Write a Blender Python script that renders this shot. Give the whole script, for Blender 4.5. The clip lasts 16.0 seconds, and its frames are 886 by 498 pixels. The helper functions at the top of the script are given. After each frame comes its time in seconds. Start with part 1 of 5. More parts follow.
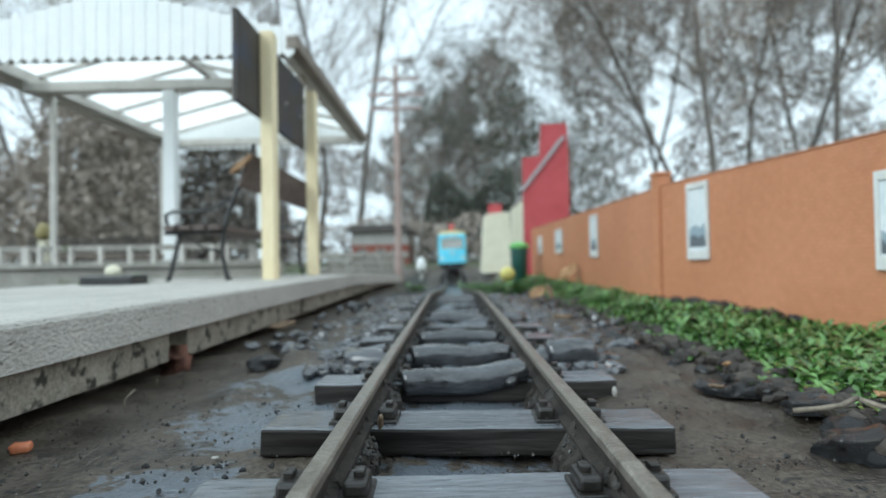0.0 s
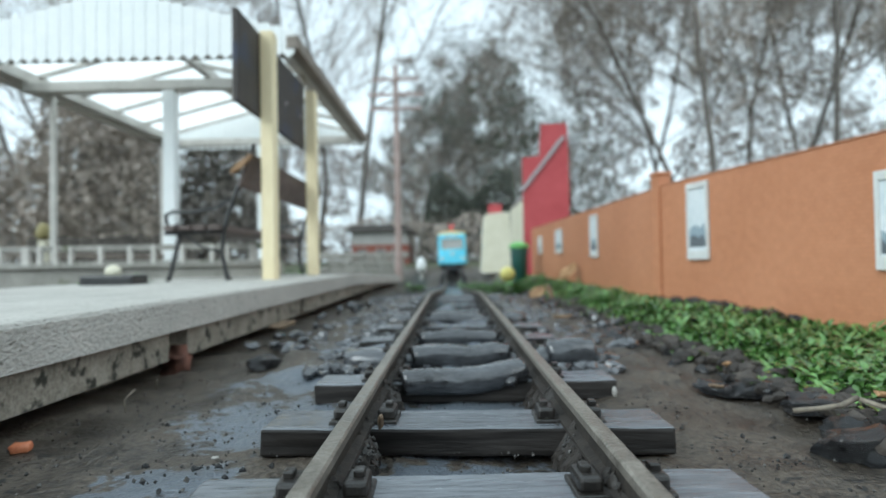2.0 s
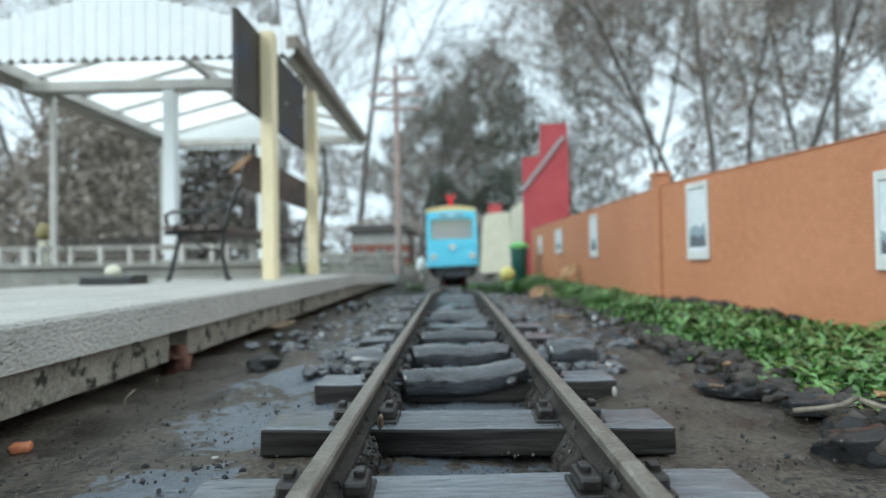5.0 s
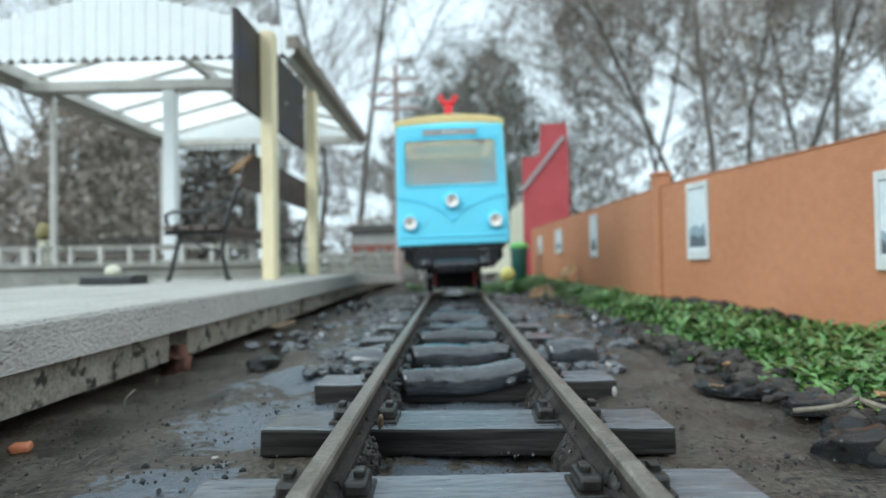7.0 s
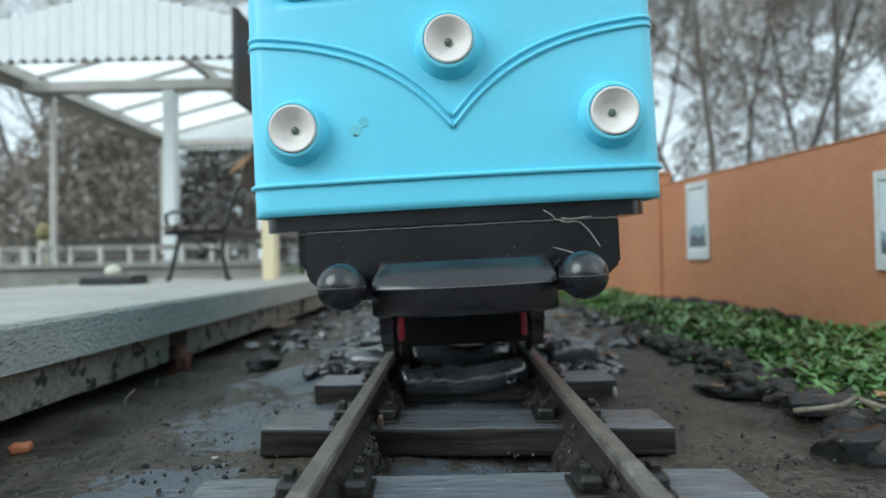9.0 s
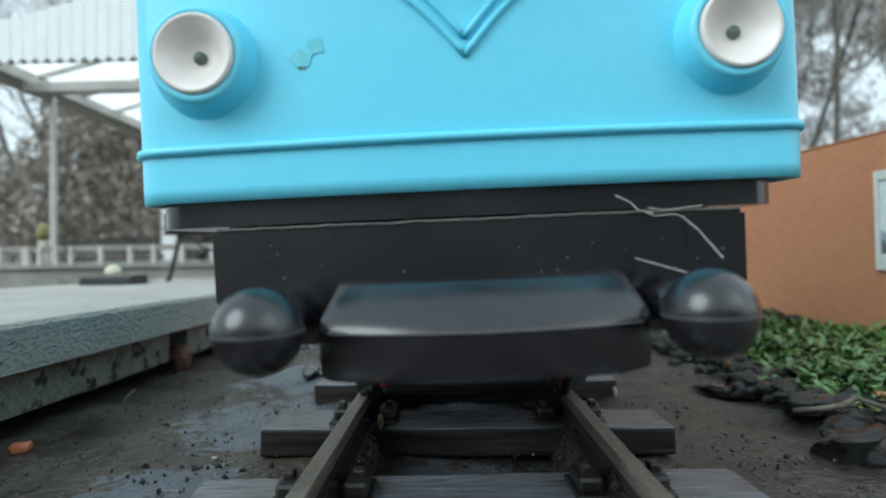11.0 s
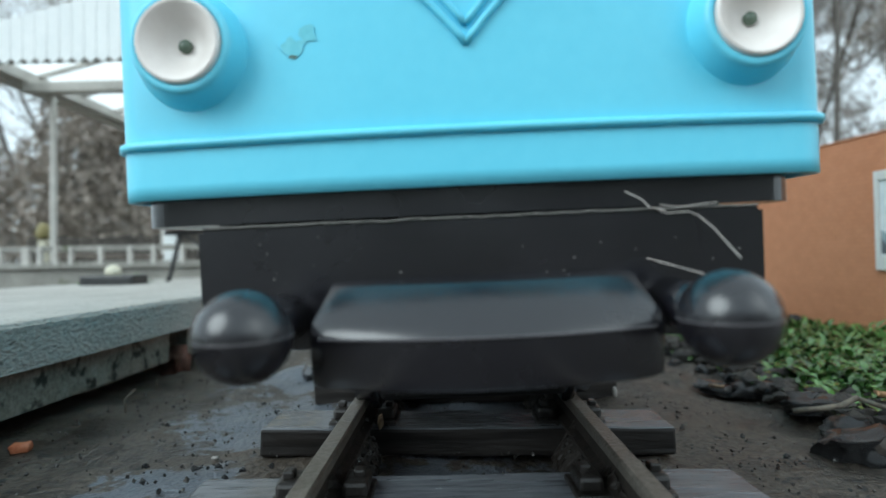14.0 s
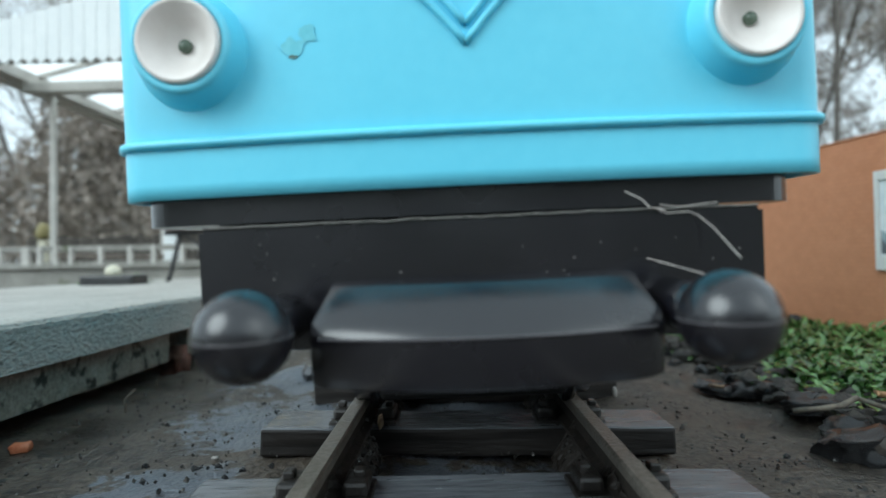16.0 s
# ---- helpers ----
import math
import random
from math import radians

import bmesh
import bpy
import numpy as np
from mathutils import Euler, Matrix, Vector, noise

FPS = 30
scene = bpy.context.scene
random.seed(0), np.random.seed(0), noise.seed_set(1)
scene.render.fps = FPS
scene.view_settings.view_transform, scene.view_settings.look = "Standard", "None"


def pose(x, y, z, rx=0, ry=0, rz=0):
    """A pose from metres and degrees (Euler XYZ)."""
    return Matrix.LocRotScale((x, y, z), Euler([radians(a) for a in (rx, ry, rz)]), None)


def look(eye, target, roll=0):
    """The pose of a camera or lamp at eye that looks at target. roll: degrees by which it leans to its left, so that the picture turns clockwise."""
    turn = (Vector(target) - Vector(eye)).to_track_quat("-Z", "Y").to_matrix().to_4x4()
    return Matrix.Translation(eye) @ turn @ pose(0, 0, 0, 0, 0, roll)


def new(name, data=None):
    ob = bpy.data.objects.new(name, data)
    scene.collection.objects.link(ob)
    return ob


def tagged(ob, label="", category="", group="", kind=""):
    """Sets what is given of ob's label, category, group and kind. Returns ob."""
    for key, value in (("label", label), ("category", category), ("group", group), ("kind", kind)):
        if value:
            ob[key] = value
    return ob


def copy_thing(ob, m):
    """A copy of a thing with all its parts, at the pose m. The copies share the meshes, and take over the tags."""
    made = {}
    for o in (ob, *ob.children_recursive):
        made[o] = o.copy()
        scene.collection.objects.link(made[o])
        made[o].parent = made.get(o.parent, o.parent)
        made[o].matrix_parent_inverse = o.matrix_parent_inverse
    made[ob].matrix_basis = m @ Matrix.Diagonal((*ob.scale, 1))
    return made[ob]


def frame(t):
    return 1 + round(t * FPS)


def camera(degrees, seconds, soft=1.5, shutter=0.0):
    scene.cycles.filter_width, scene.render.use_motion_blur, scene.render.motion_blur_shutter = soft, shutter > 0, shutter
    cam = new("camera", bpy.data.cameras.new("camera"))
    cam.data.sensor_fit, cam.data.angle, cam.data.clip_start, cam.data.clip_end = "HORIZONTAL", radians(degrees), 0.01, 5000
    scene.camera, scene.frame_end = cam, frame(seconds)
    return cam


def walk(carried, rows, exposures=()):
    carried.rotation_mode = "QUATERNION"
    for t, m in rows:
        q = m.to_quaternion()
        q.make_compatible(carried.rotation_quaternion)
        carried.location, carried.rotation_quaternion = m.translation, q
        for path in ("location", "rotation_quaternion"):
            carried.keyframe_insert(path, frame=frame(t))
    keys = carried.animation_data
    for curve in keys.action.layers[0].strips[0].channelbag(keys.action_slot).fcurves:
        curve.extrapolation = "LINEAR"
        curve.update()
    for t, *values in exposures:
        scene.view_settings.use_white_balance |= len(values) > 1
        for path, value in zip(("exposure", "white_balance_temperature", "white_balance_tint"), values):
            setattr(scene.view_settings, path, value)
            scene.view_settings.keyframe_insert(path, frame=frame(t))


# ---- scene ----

# ================= camera =================
cam = camera(76.2, 16.0, soft=1.5)
EYE = (-0.0026, 0.0, 0.043)
VIEW = look(EYE, (EYE[0] - 0.016, 1.0, EYE[2] + 0.019), -1.0)
walk(cam, [(0.0, VIEW), (16.0, VIEW)],
     [(0.0, 0.30, 5720, -1), (8.6, 0.28, 5720, -1), (9.0, 0.08, 5720, -1), (11.3, 0.14, 5720, -1), (16.0, 0.19, 5720, -1)])
cam.data.dof.use_dof = True
cam.data.dof.focus_distance = 0.108
cam.data.dof.aperture_fstop = 19.0

# ================= light =================
world = bpy.data.worlds.new("overcast_sky")
scene.world = world
world.use_nodes = True
wn = world.node_tree
sky = wn.nodes.new("ShaderNodeTexSky")
sky.sky_type = "NISHITA"
sky.sun_disc = False
sky.sun_elevation = radians(33)
sky.sun_rotation = radians(129)
sky.air_density = 1.0
sky.dust_density = 4.0
grey = wn.nodes.new("ShaderNodeHueSaturation")
grey.inputs["Saturation"].default_value = 0.28
wn.links.new(sky.outputs[0], grey.inputs["Color"])
cloud = wn.nodes.new("ShaderNodeMix")
cloud.data_type = "RGBA"
cloud.inputs[0].default_value = 0.8
cloud.inputs[7].default_value = (7.6, 8.0, 8.2, 1)      # even cloud cover over the sky
wn.links.new(grey.outputs[0], cloud.inputs[6])
wn.links.new(cloud.outputs[2], wn.nodes["Background"].inputs[0])
wn.nodes["Background"].inputs[1].default_value = 0.135
sun = new("sun", bpy.data.lights.new("sun", "SUN"))
sun.data.energy = 1.75
sun.data.angle = radians(40)
sun.data.color = (1.0, 0.97, 0.93)
sun.matrix_world = look((-5.0, -4.0, 4.0), (0, 0, 0))


# ================= materials =================
def mat(name, low, high, rough=0.7, scale=400.0, fine=0.0, bump=0.0, metal=0.0, rvar=0.0, spec=0.5, vary=0.0, stretch=(1, 1, 1),
        spots=None, spot_scale=60.0, spot_at=0.62, island=False, edge=0.18, mixed=0.45):
    """Two-scale procedural surface: low to high colour by a broad and a fine noise, bump by the fine one."""
    m = bpy.data.materials.new(name)
    m.use_nodes = True
    nt = m.node_tree
    nd, lk = nt.nodes, nt.links
    b = nd["Principled BSDF"]
    b.inputs["Metallic"].default_value = metal
    b.inputs["Specular IOR Level"].default_value = spec
    tc = nd.new("ShaderNodeTexCoord")
    mp = nd.new("ShaderNodeMapping")
    mp.inputs["Scale"].default_value = stretch
    lk.new(tc.outputs["Object"], mp.inputs[0])
    n1 = nd.new("ShaderNodeTexNoise")
    n1.inputs["Scale"].default_value = scale
    n1.inputs["Detail"].default_value = 6
    n2 = nd.new("ShaderNodeTexNoise")
    n2.inputs["Scale"].default_value = fine or scale * 6
    n2.inputs["Detail"].default_value = 4
    for n in (n1, n2):
        lk.new(mp.outputs[0], n.inputs["Vector"])
    mx = nd.new("ShaderNodeMix")
    mx.data_type = "FLOAT"
    mx.inputs[0].default_value = mixed
    lk.new(n1.outputs[0], mx.inputs[2])
    lk.new(n2.outputs[0], mx.inputs[3])
    rp = nd.new("ShaderNodeValToRGB")
    rp.color_ramp.elements[0].position, rp.color_ramp.elements[1].position = 0.5 - edge, 0.5 + edge
    rp.color_ramp.elements[0].color, rp.color_ramp.elements[1].color = (*low, 1), (*high, 1)
    lk.new(mx.outputs[0], rp.inputs[0])
    col = rp.outputs[0]
    if spots:
        n3 = nd.new("ShaderNodeTexNoise")
        n3.inputs["Scale"].default_value = spot_scale
        n3.inputs["Detail"].default_value = 5
        lk.new(mp.outputs[0], n3.inputs["Vector"])
        r3 = nd.new("ShaderNodeValToRGB")
        r3.color_ramp.elements[0].position, r3.color_ramp.elements[1].position = spot_at, spot_at + 0.08
        lk.new(n3.outputs[0], r3.inputs[0])
        m3 = nd.new("ShaderNodeMix")
        m3.data_type = "RGBA"
        lk.new(r3.outputs[0], m3.inputs[0])
        lk.new(col, m3.inputs[6])
        m3.inputs[7].default_value = (*spots, 1)
        col = m3.outputs[2]
    if vary:
        src = nd.new("ShaderNodeNewGeometry").outputs["Random Per Island"] if island else nd.new("ShaderNodeObjectInfo").outputs["Random"]
        mr = nd.new("ShaderNodeMapRange")
        mr.inputs[3].default_value, mr.inputs[4].default_value = 1 - vary, 1 + vary
        lk.new(src, mr.inputs[0])
        hs = nd.new("ShaderNodeHueSaturation")
        lk.new(mr.outputs[0], hs.inputs["Value"])
        lk.new(col, hs.inputs["Color"])
        col = hs.outputs[0]
    lk.new(col, b.inputs["Base Color"])
    if rvar:
        mr = nd.new("ShaderNodeMapRange")
        mr.inputs[1].default_value, mr.inputs[2].default_value = 0.35, 0.65
        mr.inputs[3].default_value, mr.inputs[4].default_value = rough - rvar, rough + rvar
        lk.new(n1.outputs[0], mr.inputs[0])
        lk.new(mr.outputs[0], b.inputs["Roughness"])
    else:
        b.inputs["Roughness"].default_value = rough
    if bump:
        bp = nd.new("ShaderNodeBump")
        bp.inputs["Strength"].default_value = 0.8
        bp.inputs["Distance"].default_value = bump
        lk.new(mx.outputs[0], bp.inputs["Height"])
        lk.new(bp.outputs[0], b.inputs["Normal"])
    return m


def translucent(m, share):
    """Lets light through thin coloured plastic."""
    nt = m.node_tree
    b = nt.nodes["Principled BSDF"]
    tr = nt.nodes.new("ShaderNodeBsdfTranslucent")
    ms = nt.nodes.new("ShaderNodeMixShader")
    ms.inputs[0].default_value = share
    nt.links.new(b.inputs["Base Color"].links[0].from_socket, tr.inputs[0])
    nt.links.new(b.outputs[0], ms.inputs[1])
    nt.links.new(tr.outputs[0], ms.inputs[2])
    nt.links.new(ms.outputs[0], nt.nodes["Material Output"].inputs[0])


M_ASH = mat("ash_ground", (0.022, 0.0178, 0.0140), (0.108, 0.088, 0.067), 0.50, 55, 750, 0.0020, rvar=0.2, spots=(0.012, 0.011, 0.010), spot_scale=330, spot_at=0.60, edge=0.12, mixed=0.55)
M_FAR = mat("garden_turf", (0.035, 0.05, 0.02), (0.10, 0.105, 0.055), 0.9, 3, 60, 0.02, spots=(0.10, 0.08, 0.055), spot_scale=1.2, spot_at=0.55)


def stain(m, spots, colour, rough):
    """Damp slate-dust stains with ragged outlines at (x, y, rx, ry)."""
    nt = m.node_tree
    nd, lk = nt.nodes, nt.links
    b = nd["Principled BSDF"]
    tc = nd.new("ShaderNodeTexCoord")
    nz = nd.new("ShaderNodeTexNoise")
    nz.inputs["Scale"].default_value = 170
    nz.inputs["Detail"].default_value = 8
    nz.inputs["Roughness"].default_value = 0.7
    lk.new(tc.outputs["Object"], nz.inputs["Vector"])
    total = None
    for x, y, rx, ry in spots:
        mp = nd.new("ShaderNodeMapping")
        mp.inputs["Location"].default_value = (-x / rx, -y / ry, 0)
        mp.inputs["Scale"].default_value = (1 / rx, 1 / ry, 0)
        lk.new(tc.outputs["Object"], mp.inputs[0])
        ln = nd.new("ShaderNodeVectorMath")
        ln.operation = "LENGTH"
        lk.new(mp.outputs[0], ln.inputs[0])
        ad = nd.new("ShaderNodeMath")
        ad.operation = "MULTIPLY_ADD"
        ad.inputs[1].default_value = 2.6
        lk.new(nz.outputs[0], ad.inputs[0])
        lk.new(ln.outputs["Value"], ad.inputs[2])
        mr = nd.new("ShaderNodeMapRange")
        mr.inputs[1].default_value, mr.inputs[2].default_value = 2.12, 1.94
        lk.new(ad.outputs[0], mr.inputs[0])
        if total is None:
            total = mr.outputs[0]
        else:
            mx = nd.new("ShaderNodeMath")
            mx.operation = "MAXIMUM"
            lk.new(total, mx.inputs[0])
            lk.new(mr.outputs[0], mx.inputs[1])
            total = mx.outputs[0]
    old = b.inputs["Base Color"].links[0].from_socket
    mc = nd.new("ShaderNodeMix")
    mc.data_type = "RGBA"
    lk.new(total, mc.inputs[0])
    lk.new(old, mc.inputs[6])
    mc.inputs[7].default_value = (*colour, 1)
    lk.new(mc.outputs[2], b.inputs["Base Color"])
    old = b.inputs["Roughness"].links[0].from_socket
    mf = nd.new("ShaderNodeMix")
    mf.data_type = "FLOAT"
    lk.new(total, mf.inputs[0])
    lk.new(old, mf.inputs[2])
    mf.inputs[3].default_value = rough
    lk.new(mf.outputs[0], b.inputs["Roughness"])


stain(M_ASH, [(-0.050, 0.158, 0.034, 0.030), (-0.062, 0.113, 0.020, 0.016), (-0.060, 0.205, 0.034, 0.022), (0.0, 0.112, 0.03, 0.02), (0.0, 0.158, 0.03, 0.05), (0.0, 0.27, 0.07, 0.09), (0.0, 0.42, 0.075, 0.12)], (0.125, 0.142, 0.166), 0.29)
M_CONC = mat("platform_concrete", (0.34, 0.325, 0.295), (0.54, 0.52, 0.48), 0.7, 40, 900, 0.0024, spots=(0.14, 0.13, 0.11), spot_scale=560, spot_at=0.635, mixed=0.55, edge=0.17, stretch=(1, 0.55, 1))
M_CONC2 = mat("mossy_concrete", (0.13, 0.115, 0.09), (0.37, 0.335, 0.28), 0.9, 110, 900, 0.0012, spots=(0.03, 0.03, 0.022), spot_scale=150, spot_at=0.55)
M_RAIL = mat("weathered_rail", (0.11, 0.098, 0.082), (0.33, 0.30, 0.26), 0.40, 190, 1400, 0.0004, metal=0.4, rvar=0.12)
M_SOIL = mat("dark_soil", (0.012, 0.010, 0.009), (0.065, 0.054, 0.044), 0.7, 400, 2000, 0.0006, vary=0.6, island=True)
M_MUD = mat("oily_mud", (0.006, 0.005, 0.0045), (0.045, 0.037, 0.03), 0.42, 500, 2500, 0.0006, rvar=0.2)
M_WEB = mat("dark_rail_web", (0.010, 0.008, 0.007), (0.045, 0.036, 0.028), 0.75, 300, 1500, 0.0005)
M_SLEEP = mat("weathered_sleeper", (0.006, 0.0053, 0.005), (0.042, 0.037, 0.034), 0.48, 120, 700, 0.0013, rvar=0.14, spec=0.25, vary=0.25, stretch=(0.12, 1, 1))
# the pale bluish end of the log tone carries sky reflection as colour
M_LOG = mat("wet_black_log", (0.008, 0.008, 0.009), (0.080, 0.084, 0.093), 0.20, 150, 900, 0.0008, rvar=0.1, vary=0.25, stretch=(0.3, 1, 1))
# worn grey sleeper tops, with a bluish sky sheen put into the colour
M_TOPSHEEN = mat("worn_top_with_sky_sheen", (0.06, 0.064, 0.071), (0.24, 0.256, 0.282), 0.25, 110, 900, 0.0007, rvar=0.1, vary=0.2, stretch=(0.16, 1, 1), edge=0.24, spots=(0.02, 0.02, 0.02), spot_scale=160, spot_at=0.66)
M_CHAIR = mat("oily_black_iron", (0.006, 0.0053, 0.0047), (0.032, 0.027, 0.023), 0.45, 500, 2500, 0.0003, rvar=0.15)
M_SHALE = mat("wet_black_shale", (0.004, 0.004, 0.005), (0.022, 0.022, 0.025), 0.16, 160, 500, 0.0012, rvar=0.15, vary=0.35, spots=(0.07, 0.062, 0.055), spot_scale=220, spot_at=0.72)
M_BALLAST = mat("wet_ballast", (0.009, 0.0095, 0.011), (0.095, 0.099, 0.108), 0.18, 150, 900, 0.0005, vary=0.7, island=True)
M_GRIT = mat("ash_grit", (0.012, 0.011, 0.011), (0.075, 0.068, 0.06), 0.45, 150, 900, vary=0.6, island=True)
for m, wt in ((M_LOG, 1.0), (M_BALLAST, 0.8), (M_SHALE, 0.5), (M_CHAIR, 0.2)):
    m.node_tree.nodes["Principled BSDF"].inputs["Coat Weight"].default_value = wt
    m.node_tree.nodes["Principled BSDF"].inputs["Coat Roughness"].default_value = 0.14
M_LEAF = mat("green_leaf", (0.042, 0.110, 0.020), (0.155, 0.290, 0.075), 0.22, 160, 900, 0.0002, vary=0.4, island=True)
M_LEAF.node_tree.nodes["Principled BSDF"].inputs["Coat Weight"].default_value = 0.3
M_LEAF.node_tree.nodes["Principled BSDF"].inputs["Coat Roughness"].default_value = 0.2
M_DEAD = mat("dead_leaf", (0.16, 0.075, 0.03), (0.50, 0.32, 0.16), 0.6, 90, 700, 0.0003, vary=0.25)
M_RUSSET = mat("russet_leaf", (0.085, 0.05, 0.03), (0.32, 0.235, 0.15), 0.6, 140, 700, 0.0003, vary=0.2)
M_PEB = mat("orange_pebble", (0.42, 0.12, 0.05), (0.68, 0.26, 0.13), 0.55, 300, 1500, 0.0002, vary=0.15)
M_WEDGE = mat("dull_red_brick", (0.10, 0.045, 0.032), (0.22, 0.095, 0.065), 0.8, 300, 1500, 0.0003)
M_CHIP = mat("pale_grit_chip", (0.25, 0.24, 0.22), (0.42, 0.4, 0.37), 0.6, 300, 1500)
M_TWIG = mat("dry_twig", (0.12, 0.1, 0.08), (0.3, 0.26, 0.2), 0.8, 200, 900, 0.0002, vary=0.2)
M_TERRA = mat("terracotta_plaster", (0.44, 0.185, 0.090), (0.56, 0.255, 0.135), 0.58, 14, 160, 0.0002)
nt = M_TERRA.node_tree
bt = nt.nodes.new("ShaderNodeTexBrick")
bt.inputs["Scale"].default_value = 105
bt.inputs["Mortar Size"].default_value = 0.03
bt.inputs["Color1"].default_value, bt.inputs["Color2"].default_value, bt.inputs["Mortar"].default_value = (0.97, 0.97, 0.97, 1), (1.03, 1.02, 1.01, 1), (0.93, 0.93, 0.93, 1)
tcw = nt.nodes.new("ShaderNodeTexCoord")
mpw = nt.nodes.new("ShaderNodeMapping")
mpw.inputs["Rotation"].default_value = (radians(-90), 0, 0)
nt.links.new(tcw.outputs["Object"], mpw.inputs[0])
nt.links.new(mpw.outputs[0], bt.inputs["Vector"])
mlt = nt.nodes.new("ShaderNodeMix")
mlt.data_type, mlt.blend_type = "RGBA", "MULTIPLY"
mlt.inputs[0].default_value = 1.0
nt.links.new(nt.nodes["Principled BSDF"].inputs["Base Color"].links[0].from_socket, mlt.inputs[6])
nt.links.new(bt.outputs[0], mlt.inputs[7])
nt.links.new(mlt.outputs[2], nt.nodes["Principled BSDF"].inputs["Base Color"])
M_FRAME = mat("grey_poster_frame", (0.56, 0.56, 0.55), (0.72, 0.72, 0.7), 0.5, 80, 600)
M_PRINT = mat("pale_blue_print", (0.56, 0.62, 0.66), (0.82, 0.84, 0.85), 0.4, 40, 300)
M_PRINTM = mat("blue_grey_print", (0.2, 0.27, 0.33), (0.36, 0.43, 0.48), 0.4, 60, 400)
M_PRINTD = mat("dark_print", (0.05, 0.06, 0.075), (0.2, 0.22, 0.24), 0.4, 60, 400)
M_RED = mat("red_brick_paint", (0.36, 0.05, 0.058), (0.46, 0.08, 0.088), 0.7, 30, 300, 0.0003)
M_GREYSTR = mat("grey_coping", (0.28, 0.25, 0.26), (0.38, 0.34, 0.35), 0.7, 60, 400)
M_CREAM = mat("cream_render", (0.56, 0.53, 0.4), (0.7, 0.67, 0.54), 0.75, 30, 300, 0.0002)
M_SIGNPOST = mat("cream_painted_post", (0.70, 0.59, 0.36), (0.82, 0.72, 0.49), 0.55, 60, 500, 0.0002, stretch=(1, 1, 0.2))
M_SIGN = mat("dark_brown_board", (0.022, 0.017, 0.015), (0.055, 0.045, 0.04), 0.55, 60, 500, 0.0002, spots=(0.03, 0.035, 0.06), spot_scale=25, spot_at=0.55)
M_WHITE = mat("white_painted_wood", (0.78, 0.81, 0.82), (0.87, 0.89, 0.89), 0.5, 40, 400, 0.0002)
M_GREYWD = mat("greyed_white_paint", (0.42, 0.4, 0.37), (0.62, 0.6, 0.56), 0.6, 50, 400, 0.0002)
M_GUTTER = mat("brown_gutter_board", (0.16, 0.135, 0.115), (0.3, 0.26, 0.22), 0.6, 50, 400, 0.0002)
M_GUTTER2 = mat("dark_fence_wood", (0.035, 0.03, 0.026), (0.11, 0.095, 0.08), 0.8, 50, 400, 0.0002, vary=0.25)
M_GLAZE = mat("frosted_roof_glazing", (0.86, 0.88, 0.88), (0.93, 0.94, 0.94), 0.3, 20, 200)
translucent(M_GLAZE, 0.88)
M_IRON = mat("black_cast_iron", (0.012, 0.013, 0.014), (0.045, 0.045, 0.046), 0.4, 200, 900, 0.0002)
M_SLAT = mat("worn_brown_slat", (0.05, 0.036, 0.032), (0.15, 0.115, 0.105), 0.6, 60, 500, 0.0003, stretch=(1, 0.15, 1))
M_STONE = mat("grey_stone", (0.2, 0.195, 0.175), (0.38, 0.365, 0.33), 0.85, 40, 300, 0.001, spots=(0.13, 0.14, 0.09), spot_scale=30)
M_BIN = mat("dark_green_plastic", (0.012, 0.06, 0.05), (0.03, 0.11, 0.09), 0.4, 50, 500)
M_LIME = mat("bright_green_lid", (0.13, 0.4, 0.1), (0.22, 0.52, 0.16), 0.5, 50, 500)
M_YEL = mat("yellow_ball_paint", (0.58, 0.52, 0.12), (0.74, 0.68, 0.25), 0.5, 80, 500)
M_OLIVE = mat("faded_yellow_paint", (0.2, 0.17, 0.06), (0.34, 0.29, 0.13), 0.6, 80, 500)
M_POLE = mat("grey_pole_wood", (0.28, 0.205, 0.185), (0.44, 0.34, 0.31), 0.75, 60, 500)
M_BARK = mat("bark", (0.055, 0.049, 0.044), (0.18, 0.160, 0.142), 0.9, 8, 60, 0.01, vary=0.25)
M_TWIGS = mat("winter_twigs", (0.20, 0.165, 0.14), (0.42, 0.36, 0.31), 0.9, 4, 40, vary=0.3)
M_FINETWIG = mat("far_twigs", (0.15, 0.125, 0.11), (0.36, 0.31, 0.275), 0.9, 2, 20, vary=0.5, island=True)
M_IVY = mat("dark_evergreen", (0.05, 0.06, 0.045), (0.16, 0.175, 0.14), 0.6, 4, 40, vary=0.5, island=True)
M_LAUREL = mat("dark_laurel", (0.015, 0.02, 0.012), (0.06, 0.068, 0.048), 0.6, 4, 40, vary=0.5, island=True)
M_BRAMBLE = mat("bramble", (0.065, 0.058, 0.05), (0.22, 0.195, 0.17), 0.8, 4, 40, vary=0.5, island=True)
M_BROWNL = mat("withered_leaves", (0.18, 0.152, 0.13), (0.42, 0.36, 0.31), 0.8, 4, 40, vary=0.5, island=True)
M_FBRICK = mat("far_red_brick", (0.13, 0.04, 0.028), (0.24, 0.075, 0.05), 0.8, 3, 30)
M_FWALL = mat("far_pale_wall", (0.26, 0.25, 0.24), (0.38, 0.37, 0.35), 0.8, 2, 20)
M_FROOF = mat("far_slate", (0.05, 0.045, 0.042), (0.1, 0.09, 0.085), 0.8, 2, 20)
